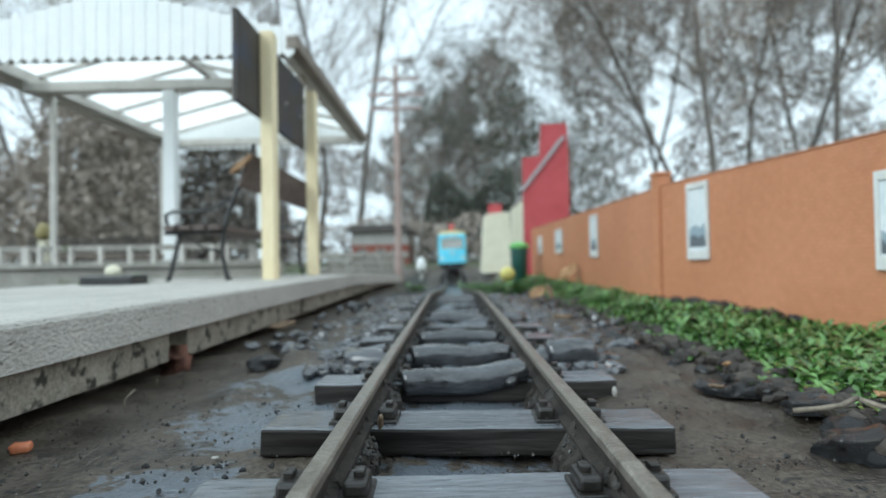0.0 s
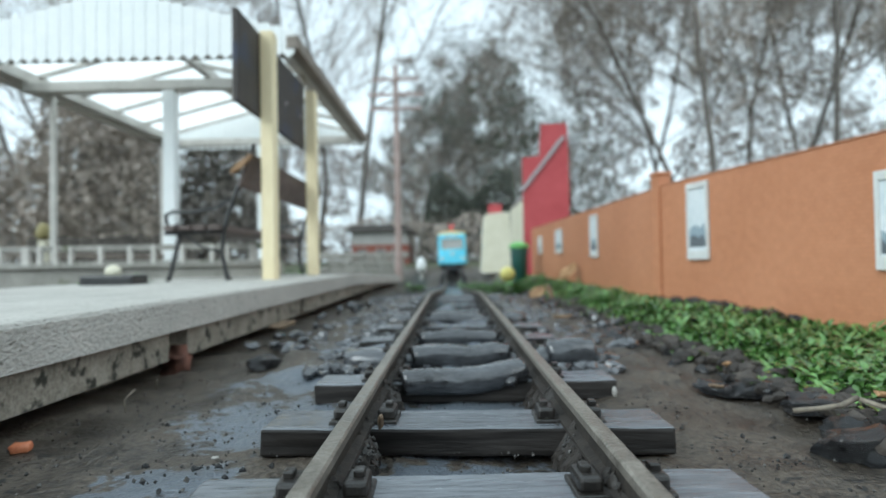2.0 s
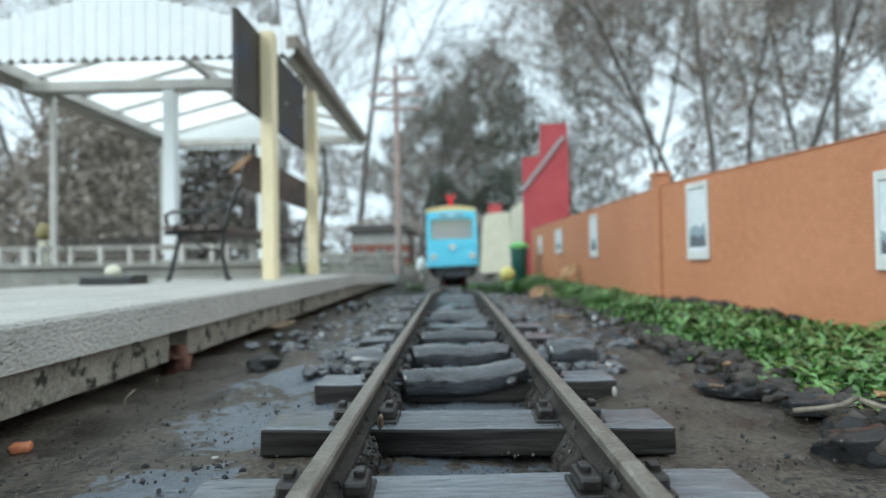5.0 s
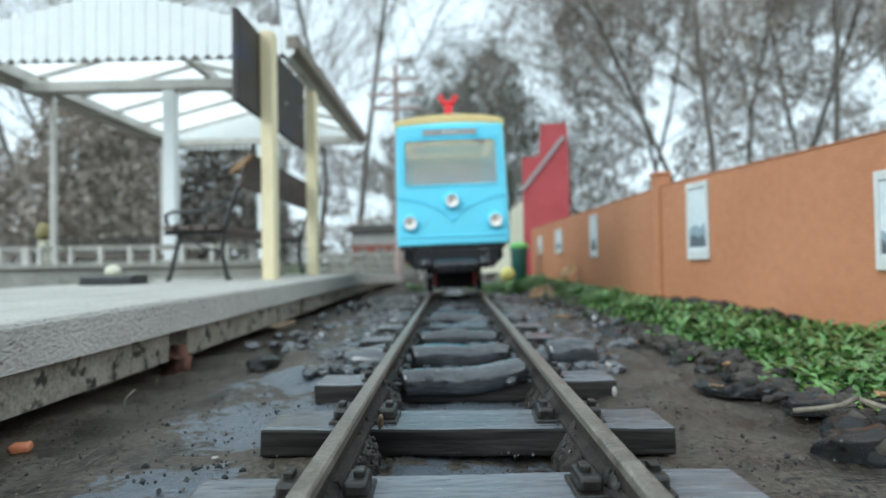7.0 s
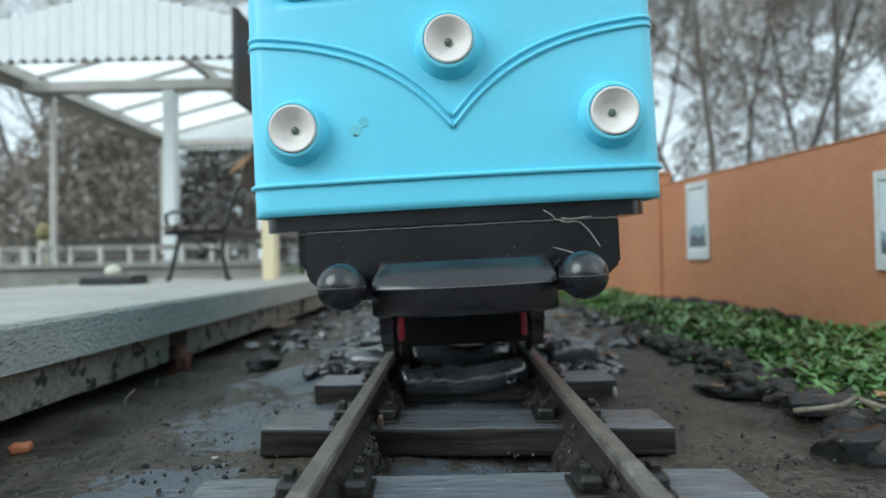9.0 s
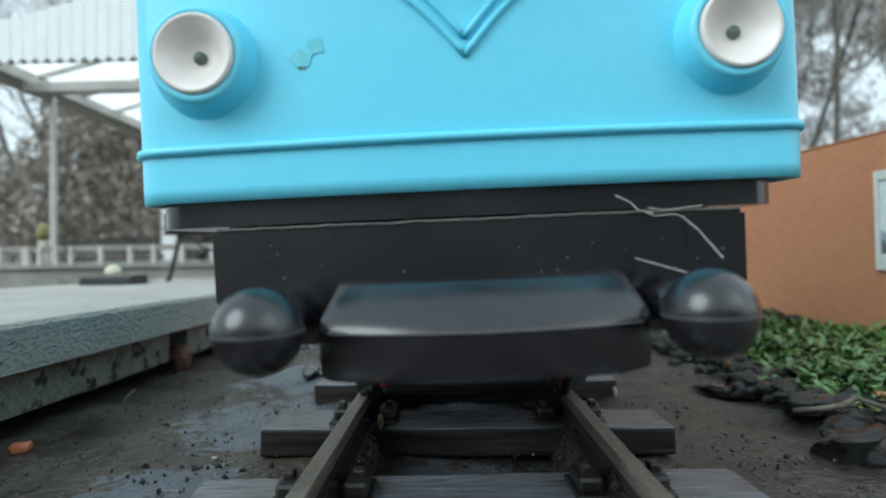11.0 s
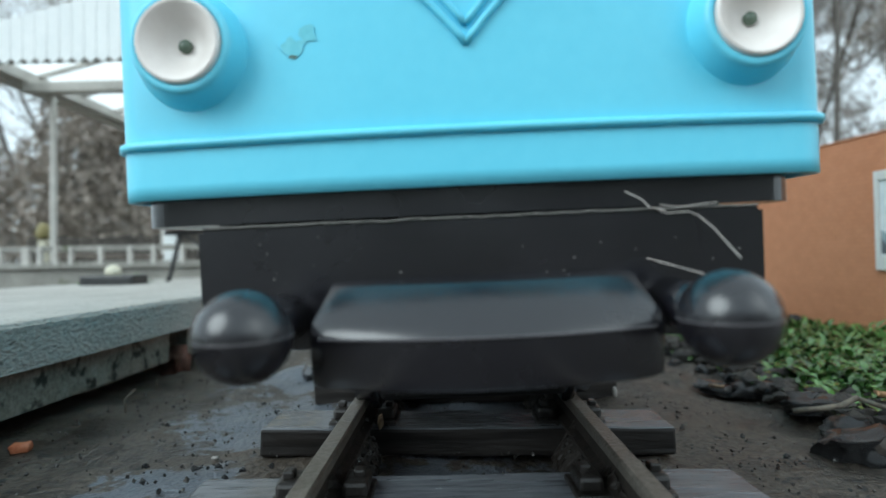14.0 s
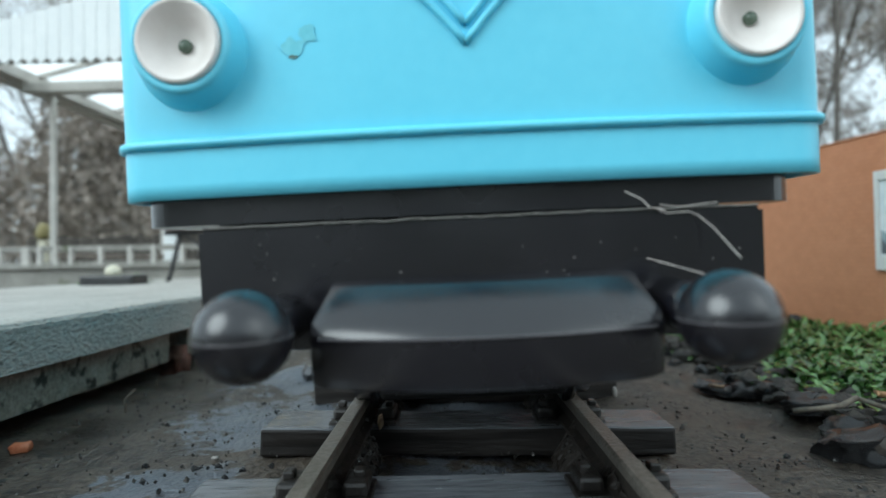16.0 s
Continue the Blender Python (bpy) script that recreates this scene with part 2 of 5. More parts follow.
# tram
M_CYAN = mat("cyan_plastic", (0.195, 0.70, 0.92), (0.22, 0.74, 0.95), 0.34, 25, 500, 0.00003, spots=(0.18, 0.665, 0.86), spot_scale=60, spot_at=0.72)
M_ROOF = mat("cream_yellow_plastic", (0.90, 0.72, 0.36), (0.94, 0.79, 0.45), 0.4, 30, 400)
translucent(M_ROOF, 0.6)
M_BLACK = mat("black_plastic", (0.0065, 0.006, 0.0085), (0.0125, 0.0115, 0.0150), 0.24, 60, 900, 0.00004, rvar=0.06, spec=0.6, spots=(0.04, 0.036, 0.036), spot_scale=700, spot_at=0.74)
M_BLACK.node_tree.nodes["Principled BSDF"].inputs["Coat Weight"].default_value = 0.4
M_BLACK.node_tree.nodes["Principled BSDF"].inputs["Coat Roughness"].default_value = 0.2
# matt black running gear, with the shade under the tram darkened into it
M_UNDERSHADE = mat("under_tram_shade_black", (0.003, 0.003, 0.003), (0.008, 0.007, 0.007), 0.8, 200, 900, spec=0.2)
M_LAMPW = mat("white_lamp_plastic", (0.8, 0.74, 0.7), (0.86, 0.81, 0.77), 0.35, 80, 900)
M_BULB = mat("dull_green_bulb", (0.06, 0.1, 0.075), (0.16, 0.2, 0.15), 0.2, 300, 900)
M_REDP = mat("red_plastic", (0.72, 0.012, 0.02), (0.8, 0.03, 0.04), 0.35, 60, 500)
# clear pane with a white haze mixed in, raised to brighten the window
M_PANE = mat("hazy_clear_plastic", (0.75, 0.78, 0.8), (0.85, 0.87, 0.88), 0.12, 30, 300)
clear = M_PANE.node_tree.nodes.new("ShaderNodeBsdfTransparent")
haze = M_PANE.node_tree.nodes.new("ShaderNodeMixShader")
haze.inputs[0].default_value = 0.34
M_PANE.node_tree.links.new(clear.outputs[0], haze.inputs[1])
M_PANE.node_tree.links.new(M_PANE.node_tree.nodes["Principled BSDF"].outputs[0], haze.inputs[2])
M_PANE.node_tree.links.new(haze.outputs[0], M_PANE.node_tree.nodes["Material Output"].inputs[0])
M_SEAM = mat("grey_moulding_seam", (0.07, 0.065, 0.07), (0.11, 0.10, 0.105), 0.35, 200, 900)
M_BLINDSTRIP = mat("grey_mauve_strip", (0.34, 0.30, 0.29), (0.46, 0.42, 0.40), 0.5, 200, 900)
M_LINER = mat("off_white_liner", (0.88, 0.86, 0.81), (0.93, 0.91, 0.87), 0.5, 30, 300)
translucent(M_LINER, 0.75)
M_TEAL = mat("pale_teal_plastic", (0.60, 0.85, 0.83), (0.70, 0.90, 0.88), 0.5, 30, 300)
translucent(M_TEAL, 0.6)
M_SAGE = mat("sage_green_plastic", (0.50, 0.64, 0.40), (0.60, 0.72, 0.48), 0.5, 30, 300)
translucent(M_SAGE, 0.4)
# darker copy of M_REDP; the brackets' shade is put into the colour
M_SHADERED = mat("shaded_red_plastic", (0.20, 0.008, 0.022), (0.30, 0.015, 0.035), 0.4, 60, 500)
M_INT = mat("tan_interior", (0.66, 0.52, 0.33), (0.76, 0.64, 0.45), 0.6, 40, 400)
M_GRIME = mat("olive_smear", (0.17, 0.58, 0.70), (0.24, 0.68, 0.80), 0.7, 500, 1500)
M_DUST = mat("grey_dust", (0.08, 0.075, 0.07), (0.2, 0.19, 0.175), 0.9, 900, 3000)
M_WEBS = mat("cobweb", (0.3, 0.27, 0.25), (0.5, 0.46, 0.42), 0.8, 300, 900)


# ================= mesh helpers =================
def part(name, bm, material, parent=None, label="", smooth=False):
    me = bpy.data.meshes.new(name)
    bm.to_mesh(me)
    bm.free()
    me.materials.append(material)
    if smooth:
        for p in me.polygons:
            p.use_smooth = True
    ob = new(name, me)
    if parent:
        ob.parent = parent
    if label:
        tagged(ob, label)
    return ob


def empty(name, m, label, category, group="", kind=""):
    ob = new(name)
    ob.empty_display_size = 0.02
    ob.matrix_basis = m
    return tagged(ob, label, category, group, kind)


def box(bm, x0, x1, y0, y1, z0, z1, bevel=0.0, m=None, segs=2):
    r = bmesh.ops.create_cube(bm, size=1.0)
    vs = r["verts"]
    for v in vs:
        v.co = Vector(((x0 + x1) / 2 + v.co.x * (x1 - x0), (y0 + y1) / 2 + v.co.y * (y1 - y0), (z0 + z1) / 2 + v.co.z * (z1 - z0)))
    if m is not None:
        for v in vs:
            v.co = m @ v.co
    if bevel:
        es = list({e for v in vs for e in v.link_edges})
        bmesh.ops.bevel(bm, geom=es, offset=bevel, segments=segs, affect="EDGES", profile=0.5)
    return bm


def B(*a, **k):
    return box(bmesh.new(), *a, **k)


def tube(bm, pts, radii, sides=8, cap=True):
    """Sweep a round section along points."""
    rings = []
    pts = [Vector(p) for p in pts]
    ref = None
    for i, p in enumerate(pts):
        d = (pts[min(i + 1, len(pts) - 1)] - pts[max(i - 1, 0)]).normalized()
        if ref is None:
            ref = d.orthogonal().normalized()
        ref = (ref - d * ref.dot(d)).normalized()
        u = d.cross(ref)
        r = radii[i] if isinstance(radii, (list, tuple)) else radii
        rings.append([bm.verts.new(p + r * (math.cos(2 * math.pi * k / sides) * ref + math.sin(2 * math.pi * k / sides) * u)) for k in range(sides)])
    for a, b in zip(rings, rings[1:]):
        for k in range(sides):
            bm.faces.new((a[k], a[(k + 1) % sides], b[(k + 1) % sides], b[k]))
    if cap:
        bm.faces.new(rings[0][::-1])
        bm.faces.new(rings[-1])
    return bm


def lathe(bm, prof, axis="Y", sides=28, at=(0, 0, 0)):
    """Turn a profile of (radius, height) round an axis."""
    rings = []
    for r, h in prof:
        ring = []
        for k in range(sides):
            a = 2 * math.pi * k / sides
            c, s = r * math.cos(a), r * math.sin(a)
            p = {"Y": (c, h, s), "Z": (c, s, h), "X": (h, c, s)}[axis]
            ring.append(bm.verts.new(Vector(p) + Vector(at)))
        rings.append(ring)
    for a, b in zip(rings, rings[1:]):
        for k in range(sides):
            bm.faces.new((a[k], a[(k + 1) % sides], b[(k + 1) % sides], b[k]))
    for ring in (rings[0], rings[-1]):
        try:
            bm.faces.new(ring)
        except ValueError:
            pass
    bmesh.ops.recalc_face_normals(bm, faces=bm.faces)
    return bm


def slab(bm, outline, z0, z1, m=None):
    """A prism over an outline of (x, y)."""
    lo = [bm.verts.new((x, y, z0)) for x, y in outline]
    hi = [bm.verts.new((x, y, z1)) for x, y in outline]
    n = len(lo)
    bm.faces.new(lo[::-1])
    bm.faces.new(hi)
    for i in range(n):
        bm.faces.new((lo[i], lo[(i + 1) % n], hi[(i + 1) % n], hi[i]))
    bmesh.ops.recalc_face_normals(bm, faces=bm.faces)
    if m is not None:
        for v in lo + hi:
            v.co = m @ v.co
    return bm


def stone_bm(rnd, sx, sy, sz, rough=0.25, sub=2):
    bm = bmesh.new()
    bmesh.ops.create_icosphere(bm, subdivisions=sub, radius=1.0)
    o = Vector((rnd.uniform(0, 90), rnd.uniform(0, 90), rnd.uniform(0, 90)))
    for v in bm.verts:
        k = 1 + rough * noise.noise(v.co * 1.3 + o) + rough * 0.6 * noise.noise(v.co * 3.1 + o)
        c = v.co * k
        v.co = Vector((c.x * sx, c.y * sy, max(c.z, -0.55) * sz))
    return bm


FACE_XZ = Matrix(((1, 0, 0, 0), (0, 0, -1, 0), (0, 1, 0, 0), (0, 0, 0, 1)))    # prism (x, y) up: y becomes z, depth to -y
FACE_YZ = Matrix(((0, 0, 1, 0), (1, 0, 0, 0), (0, 1, 0, 0), (0, 0, 0, 1)))     # (x, y) becomes (y, z), depth to x


# the line falls away beyond the platform and climbs again: (y, fall)
FALL = [(0.50, 0.0), (0.55, 0.0008), (0.685, 0.0070), (1.0, 0.0230), (1.33, 0.0360), (1.55, 0.0420), (1.75, 0.0410), (1.88, 0.0360), (2.0, 0.0250), (2.3, 0.0180), (3.0, 0.0150)]


def fall(y):
    return float(np.interp(y, [a for a, _ in FALL], [b for _, b in FALL]))


def dip(x, y):
    """Height of the sunk track bed at (x, y)."""
    k = max(0.0, min(1.0, (0.135 - abs(x)) / 0.05))
    return -fall(y) * k * k * (3 - 2 * k)


# ================= ground =================
def make_ground():
    rnd = random.Random(3)
    xs = [-400, -60, -12, -4, -1.5] + list(np.linspace(-0.7, -0.13, 30)) + list(np.linspace(-0.125, 0.125, 90)) + list(np.linspace(0.135, 0.5, 20)) + [1.5, 4, 12, 60, 400]
    ys = [-400, -60, -8, -2, -0.4] + list(np.linspace(-0.1, 0.04, 10)) + list(np.linspace(0.05, 0.5, 130)) + list(np.linspace(0.51, 3.0, 150)) + [3.2, 3.6, 6, 14, 60, 600]
    bm = bmesh.new()
    grid = []
    for y in ys:
        row = []
        for x in xs:
            z = 0.0
            if -0.7 < x < 0.5 and -0.1 < y < 1.6:
                z = 0.0022 * noise.noise((x * 28, y * 28, 1)) + 0.0010 * noise.noise((x * 90, y * 90, 4)) + 0.0005 * noise.noise((x * 240, y * 240, 4))
                if abs(x) < 0.075 and y > 0.15:
                    z += 0.004 * min(1, (y - 0.15) / 0.08) * (1 + noise.noise((x * 60, y * 60, 8)))
            row.append(bm.verts.new((x, y, z - 0.0015 + (dip(x, y) * (1 if y < 3 else 0)))))
        grid.append(row)
    for a, b in zip(grid, grid[1:]):
        for i in range(len(xs) - 1):
            bm.faces.new((a[i], a[i + 1], b[i + 1], b[i]))
    g = part("ground", bm, M_ASH, smooth=True)
    g.data.materials.append(M_FAR)
    for p in g.data.polygons:
        c = p.center
        p.material_index = 1 if abs(c.x) > 0.75 or c.y > 3.1 or c.y < -0.5 else 0
    tagged(g, "brown-black trodden ash ground with fine grit", "ground", kind="structure")


make_ground()


# ================= track =================
track = empty("railway_track", pose(0, 0, 0), "narrow toy railway track with weathered rails on black sleepers", "railway track")
SLEEPERS = []


def make_track():
    rnd = random.Random(11)
    # rails: head, web and foot
    prof = [(-0.0024, 0), (0.0024, 0), (0.0024, 0.0008), (0.0007, 0.0014), (0.0007, 0.0044), (0.0016, 0.0048), (0.0016, 0.0062), (0.0012, 0.0066),
            (-0.0012, 0.0066), (-0.0016, 0.0062), (-0.0016, 0.0048), (-0.0007, 0.0044), (-0.0007, 0.0014), (-0.0024, 0.0008)]
    for side in (-1, 1):
        bm = bmesh.new()
        rings = []
        for y in np.linspace(-0.15, 3.0, 127):
            wob = 0.0004 * noise.noise((y * 9, side, 0))
            rings.append([bm.verts.new((side * 0.0236 + wob + px, y, 0.0057 + pz - fall(y) + 0.0002 * noise.noise((y * 7, 3, side)))) for px, pz in prof])
        for a, b in zip(rings, rings[1:]):
            for k in range(len(prof)):
                bm.faces.new((a[k], b[k], b[(k + 1) % len(prof)], a[(k + 1) % len(prof)]))
        bm.faces.new(rings[0])
        bm.faces.new(rings[-1][::-1])
        bmesh.ops.recalc_face_normals(bm, faces=bm.faces)
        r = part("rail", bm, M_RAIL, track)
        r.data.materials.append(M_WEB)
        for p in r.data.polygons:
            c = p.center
            # faces below the head take the darker web colour
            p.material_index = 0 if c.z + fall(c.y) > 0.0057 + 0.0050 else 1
    # sleepers
    SLEEPERS.extend((0.047, 0.0915, 0.1335, 0.180, 0.226))
    while SLEEPERS[-1] < 2.6:
        SLEEPERS.append(SLEEPERS[-1] + 0.047 + rnd.uniform(-0.003, 0.003))
    blocks = []
    for v in range(4):
        bm = bmesh.new()
        box(bm, -0.046, 0.046, -0.008, 0.008, -0.0005, 0.0057, 0.0007)
        bmesh.ops.subdivide_edges(bm, edges=[e for e in bm.edges if abs(e.verts[0].co.x - e.verts[1].co.x) > 0.03], cuts=10, use_grid_fill=True)
        for w in bm.verts:
            o = noise.noise_vector((w.co.x * 90 + v * 7, w.co.y * 90, w.co.z * 200))
            w.co += Vector((0.0004 * o.x, 0.0005 * o.y, 0.00035 * o.z))
        me = bpy.data.meshes.new("sleeper")
        bm.to_mesh(me)
        bm.free()
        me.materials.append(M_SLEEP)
        me.materials.append(M_TOPSHEEN)
        # up-facing faces get the paler colour that holds the sky sheen
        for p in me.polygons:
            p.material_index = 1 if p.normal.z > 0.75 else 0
        blocks.append(me)
    logs = []
    for v in range(3):
        bm = bmesh.new()
        pts, rad = [], []
        for i in range(15):
            t = i / 14
            pts.append((-0.045 + 0.09 * t, 0.0025 * noise.noise((t * 3, v * 5, 1)), 0.0036 + 0.0012 * noise.noise((t * 4, v * 3, 7))))
            rad.append(0.0055 * (1 + 0.3 * noise.noise((t * 6, v * 9, 3))) * (0.75 if i in (0, 14) else 1))
        tube(bm, pts, rad, 10)
        for w in bm.verts:
            w.co.z = min(w.co.z, 0.0062) if abs(abs(w.co.x) - 0.0236) < 0.005 else w.co.z
            w.co.y *= 1.35
        me = bpy.data.meshes.new("sleeper")
        bm.to_mesh(me)
        bm.free()
        me.materials.append(M_LOG)
        for p in me.polygons:
            p.use_smooth = True
        logs.append(me)
    # chairs with bolts
    bm = bmesh.new()
    box(bm, -0.0078, 0.0078, -0.0048, 0.0048, 0, 0.0013, 0.0003)
    for s in (-1, 1):
        box(bm, s * 0.0052 - 0.0020, s * 0.0052 + 0.0020, -0.0034, 0.0034, 0.001, 0.0036, 0.0007)
        box(bm, s * 0.0056 - 0.0009, s * 0.0056 + 0.0009, -0.0012, 0.0012, 0.0034, 0.0047, 0.0003)
    chair = bpy.data.meshes.new("rail_chair")
    bm.to_mesh(chair)
    bm.free()
    chair.materials.append(M_CHAIR)
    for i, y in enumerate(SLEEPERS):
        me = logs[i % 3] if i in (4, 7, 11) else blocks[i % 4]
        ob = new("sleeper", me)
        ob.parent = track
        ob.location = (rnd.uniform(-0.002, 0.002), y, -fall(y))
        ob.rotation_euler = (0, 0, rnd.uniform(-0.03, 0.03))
        if i < 34:
            for s in (-1, 1):
                c = new("rail_chair", chair)
                c.parent = ob
                c.matrix_basis = pose(s * 0.0236 - ob.location.x, 0, 0.0052)



def make_sticks():
    for pts, rad in (([(-0.0185, 0.171, 0.0060), (-0.010, 0.1715, 0.0062), (0.0, 0.1725, 0.0060), (0.010, 0.1735, 0.0072), (0.0195, 0.175, 0.0086)], [0.0042, 0.0045, 0.0044, 0.0042, 0.0040]),
                     ([(-0.0185, 0.216, 0.0060), (-0.008, 0.217, 0.0064), (0.002, 0.2165, 0.0058), (0.012, 0.217, 0.0066), (0.019, 0.218, 0.0066)], [0.0040, 0.0046, 0.0040, 0.0045, 0.0036]),
                     ([(-0.0180, 0.262, 0.0062), (0.0, 0.263, 0.0066), (0.0185, 0.2635, 0.006)], [0.0036, 0.004, 0.0034]),
                     ([(0.033, 0.219, 0.0062), (0.042, 0.220, 0.0070), (0.052, 0.221, 0.0062)], [0.0052, 0.0058, 0.0046])):
        bm = bmesh.new()
        fine, fr = [], []
        for i in range(len(pts) - 1):
            for k in range(9):
                u = k / 9
                fine.append(Vector(pts[i]).lerp(Vector(pts[i + 1]), u))
                fr.append(rad[i] + (rad[i + 1] - rad[i]) * u)
        fine.append(Vector(pts[-1]))
        fr.append(rad[-1] * 0.7)
        fr[0] *= 0.7
        tube(bm, fine, fr, 18)
        for v in bm.verts:
            v.co += 0.0007 * noise.noise_vector(v.co * 110) + 0.00025 * noise.noise_vector(v.co * 420) + 0.00025 * noise.noise_vector(v.co * 1300)
        ob = part("wood_stick", bm, M_LOG, smooth=True)
        tagged(ob, "wet black rotten stick lying between the rails", "stick", "rotten sticks on the track")
    bm = stone_bm(random.Random(6), 0.0022, 0.0018, 0.0016)
    ob = tagged(part("round_pebble", bm, M_SHALE, smooth=True), "smooth grey pebble resting on a black stick", "pebble")
    ob.location = (0.0142, 0.1665, 0.0068)



def make_mud():
    """Rough ridges of oily mud along the inner and outer webs of the rails."""
    for side in (-1, 1):
        for inner, w0, h0 in ((1, 0.0046, 0.0046), (-1, 0.0030, 0.0028)):
            bm = bmesh.new()
            rings = []
            for y in np.arange(0.03, 0.42, 0.0007):
                a = max(0.0, 0.45 + 1.1 * noise.noise((y * 70, side * 3 + inner, 1)) + 0.5 * noise.noise((y * 260, side, inner)))
                w, h = 0.0012 + w0 * min(1.2, a), 0.0052 + h0 * min(1.1, a)
                ring = []
                for k in range(9):
                    u = k / 8
                    x = side * (0.0236 - inner * (0.0008 + w * u))
                    z = h * (1 - u) ** 0.8 - 0.001
                    n = 0.0011 * noise.noise((x * 700, y * 700, z * 700)) + 0.0007 * noise.noise((x * 1900, y * 1900, z * 1900))
                    ring.append(bm.verts.new((x + n, y, z + n)))
                rings.append(ring)
            for a, b in zip(rings, rings[1:]):
                for k in range(8):
                    bm.faces.new((a[k], a[k + 1], b[k + 1], b[k]))
            bmesh.ops.recalc_face_normals(bm, faces=bm.faces)
            tagged(part("mud_ridge", bm, M_MUD), "lumpy oily mud caked along the rail", "mud", kind="stuff")


make_track()
make_sticks()
make_mud()


def make_platform():
    plat = empty("platform", pose(0, 0, 0), "low weathered concrete station platform with a ramped end", "platform", kind="structure")
    X0, X1 = -0.112, -0.300

    def top(y):
        return 0.029 if y < 0.64 else 0.029 - 0.018 * min(1, (y - 0.64) / 0.53)
    ys = [-0.12] + list(np.linspace(0.0, 1.17, 60))
    bm = bmesh.new()
    rings = []
    for y in ys:
        z = top(y)
        w = 0.0007 * noise.noise((y * 30, 0, 0)) + 0.0004 * noise.noise((y * 110, 3, 0))
        e = 0.0006 * noise.noise((y * 70, 9, 2))
        rings.append([bm.verts.new(p) for p in ((X0 + w, y, z - 0.0125), (X0 + w * 0.6, y, z - 0.0012 + e * 0.4), (X0 + w - 0.0011, y, z + e * 0.5), (X0 - 0.05, y, z + 0.0004), (X1, y, z), (X1, y, z - 0.0125))])
    for a, b in zip(rings, rings[1:]):
        for k in range(6):
            bm.faces.new((a[k], b[k], b[(k + 1) % 6], a[(k + 1) % 6]))
    bm.faces.new(rings[0])
    bm.faces.new(rings[-1][::-1])
    bmesh.ops.recalc_face_normals(bm, faces=bm.faces)
    part("platform_slab", bm, M_CONC, plat, "pale grey pitted concrete slab")
    for y0, y1, dx in ((-0.12, 0.224, 0), (0.238, 0.415, 0.001), (0.428, 0.70, 0.0005), (0.71, 1.14, 0)):
        bm = bmesh.new()
        n = 24
        rings = []
        for i in range(n + 1):
            y = y0 + (y1 - y0) * i / n
            z = top(y) - 0.0126
            w = 0.0009 * noise.noise((y * 60, 5, 0))
            rings.append([bm.verts.new(p) for p in ((X0 - 0.0045 + dx + w, y, min(0.0045, z - 0.002)), (X0 - 0.004 + dx + w, y, z), (X0 - 0.02, y, z), (X0 - 0.02, y, min(0.0045, z - 0.002)))])
        for a, b in zip(rings, rings[1:]):
            for k in range(4):
                bm.faces.new((a[k], b[k], b[(k + 1) % 4], a[(k + 1) % 4]))
        bm.faces.new(rings[0])
        bm.faces.new(rings[-1][::-1])
        bmesh.ops.recalc_face_normals(bm, faces=bm.faces)
        part("edge_board", bm, M_CONC2, plat, "dirty moss-stained board under the platform slab")
    part("platform_footing", B(X1 + 0.004, X0 - 0.021, -0.12, 1.1, -0.002, 0.0045), M_CONC2, plat)


make_platform()


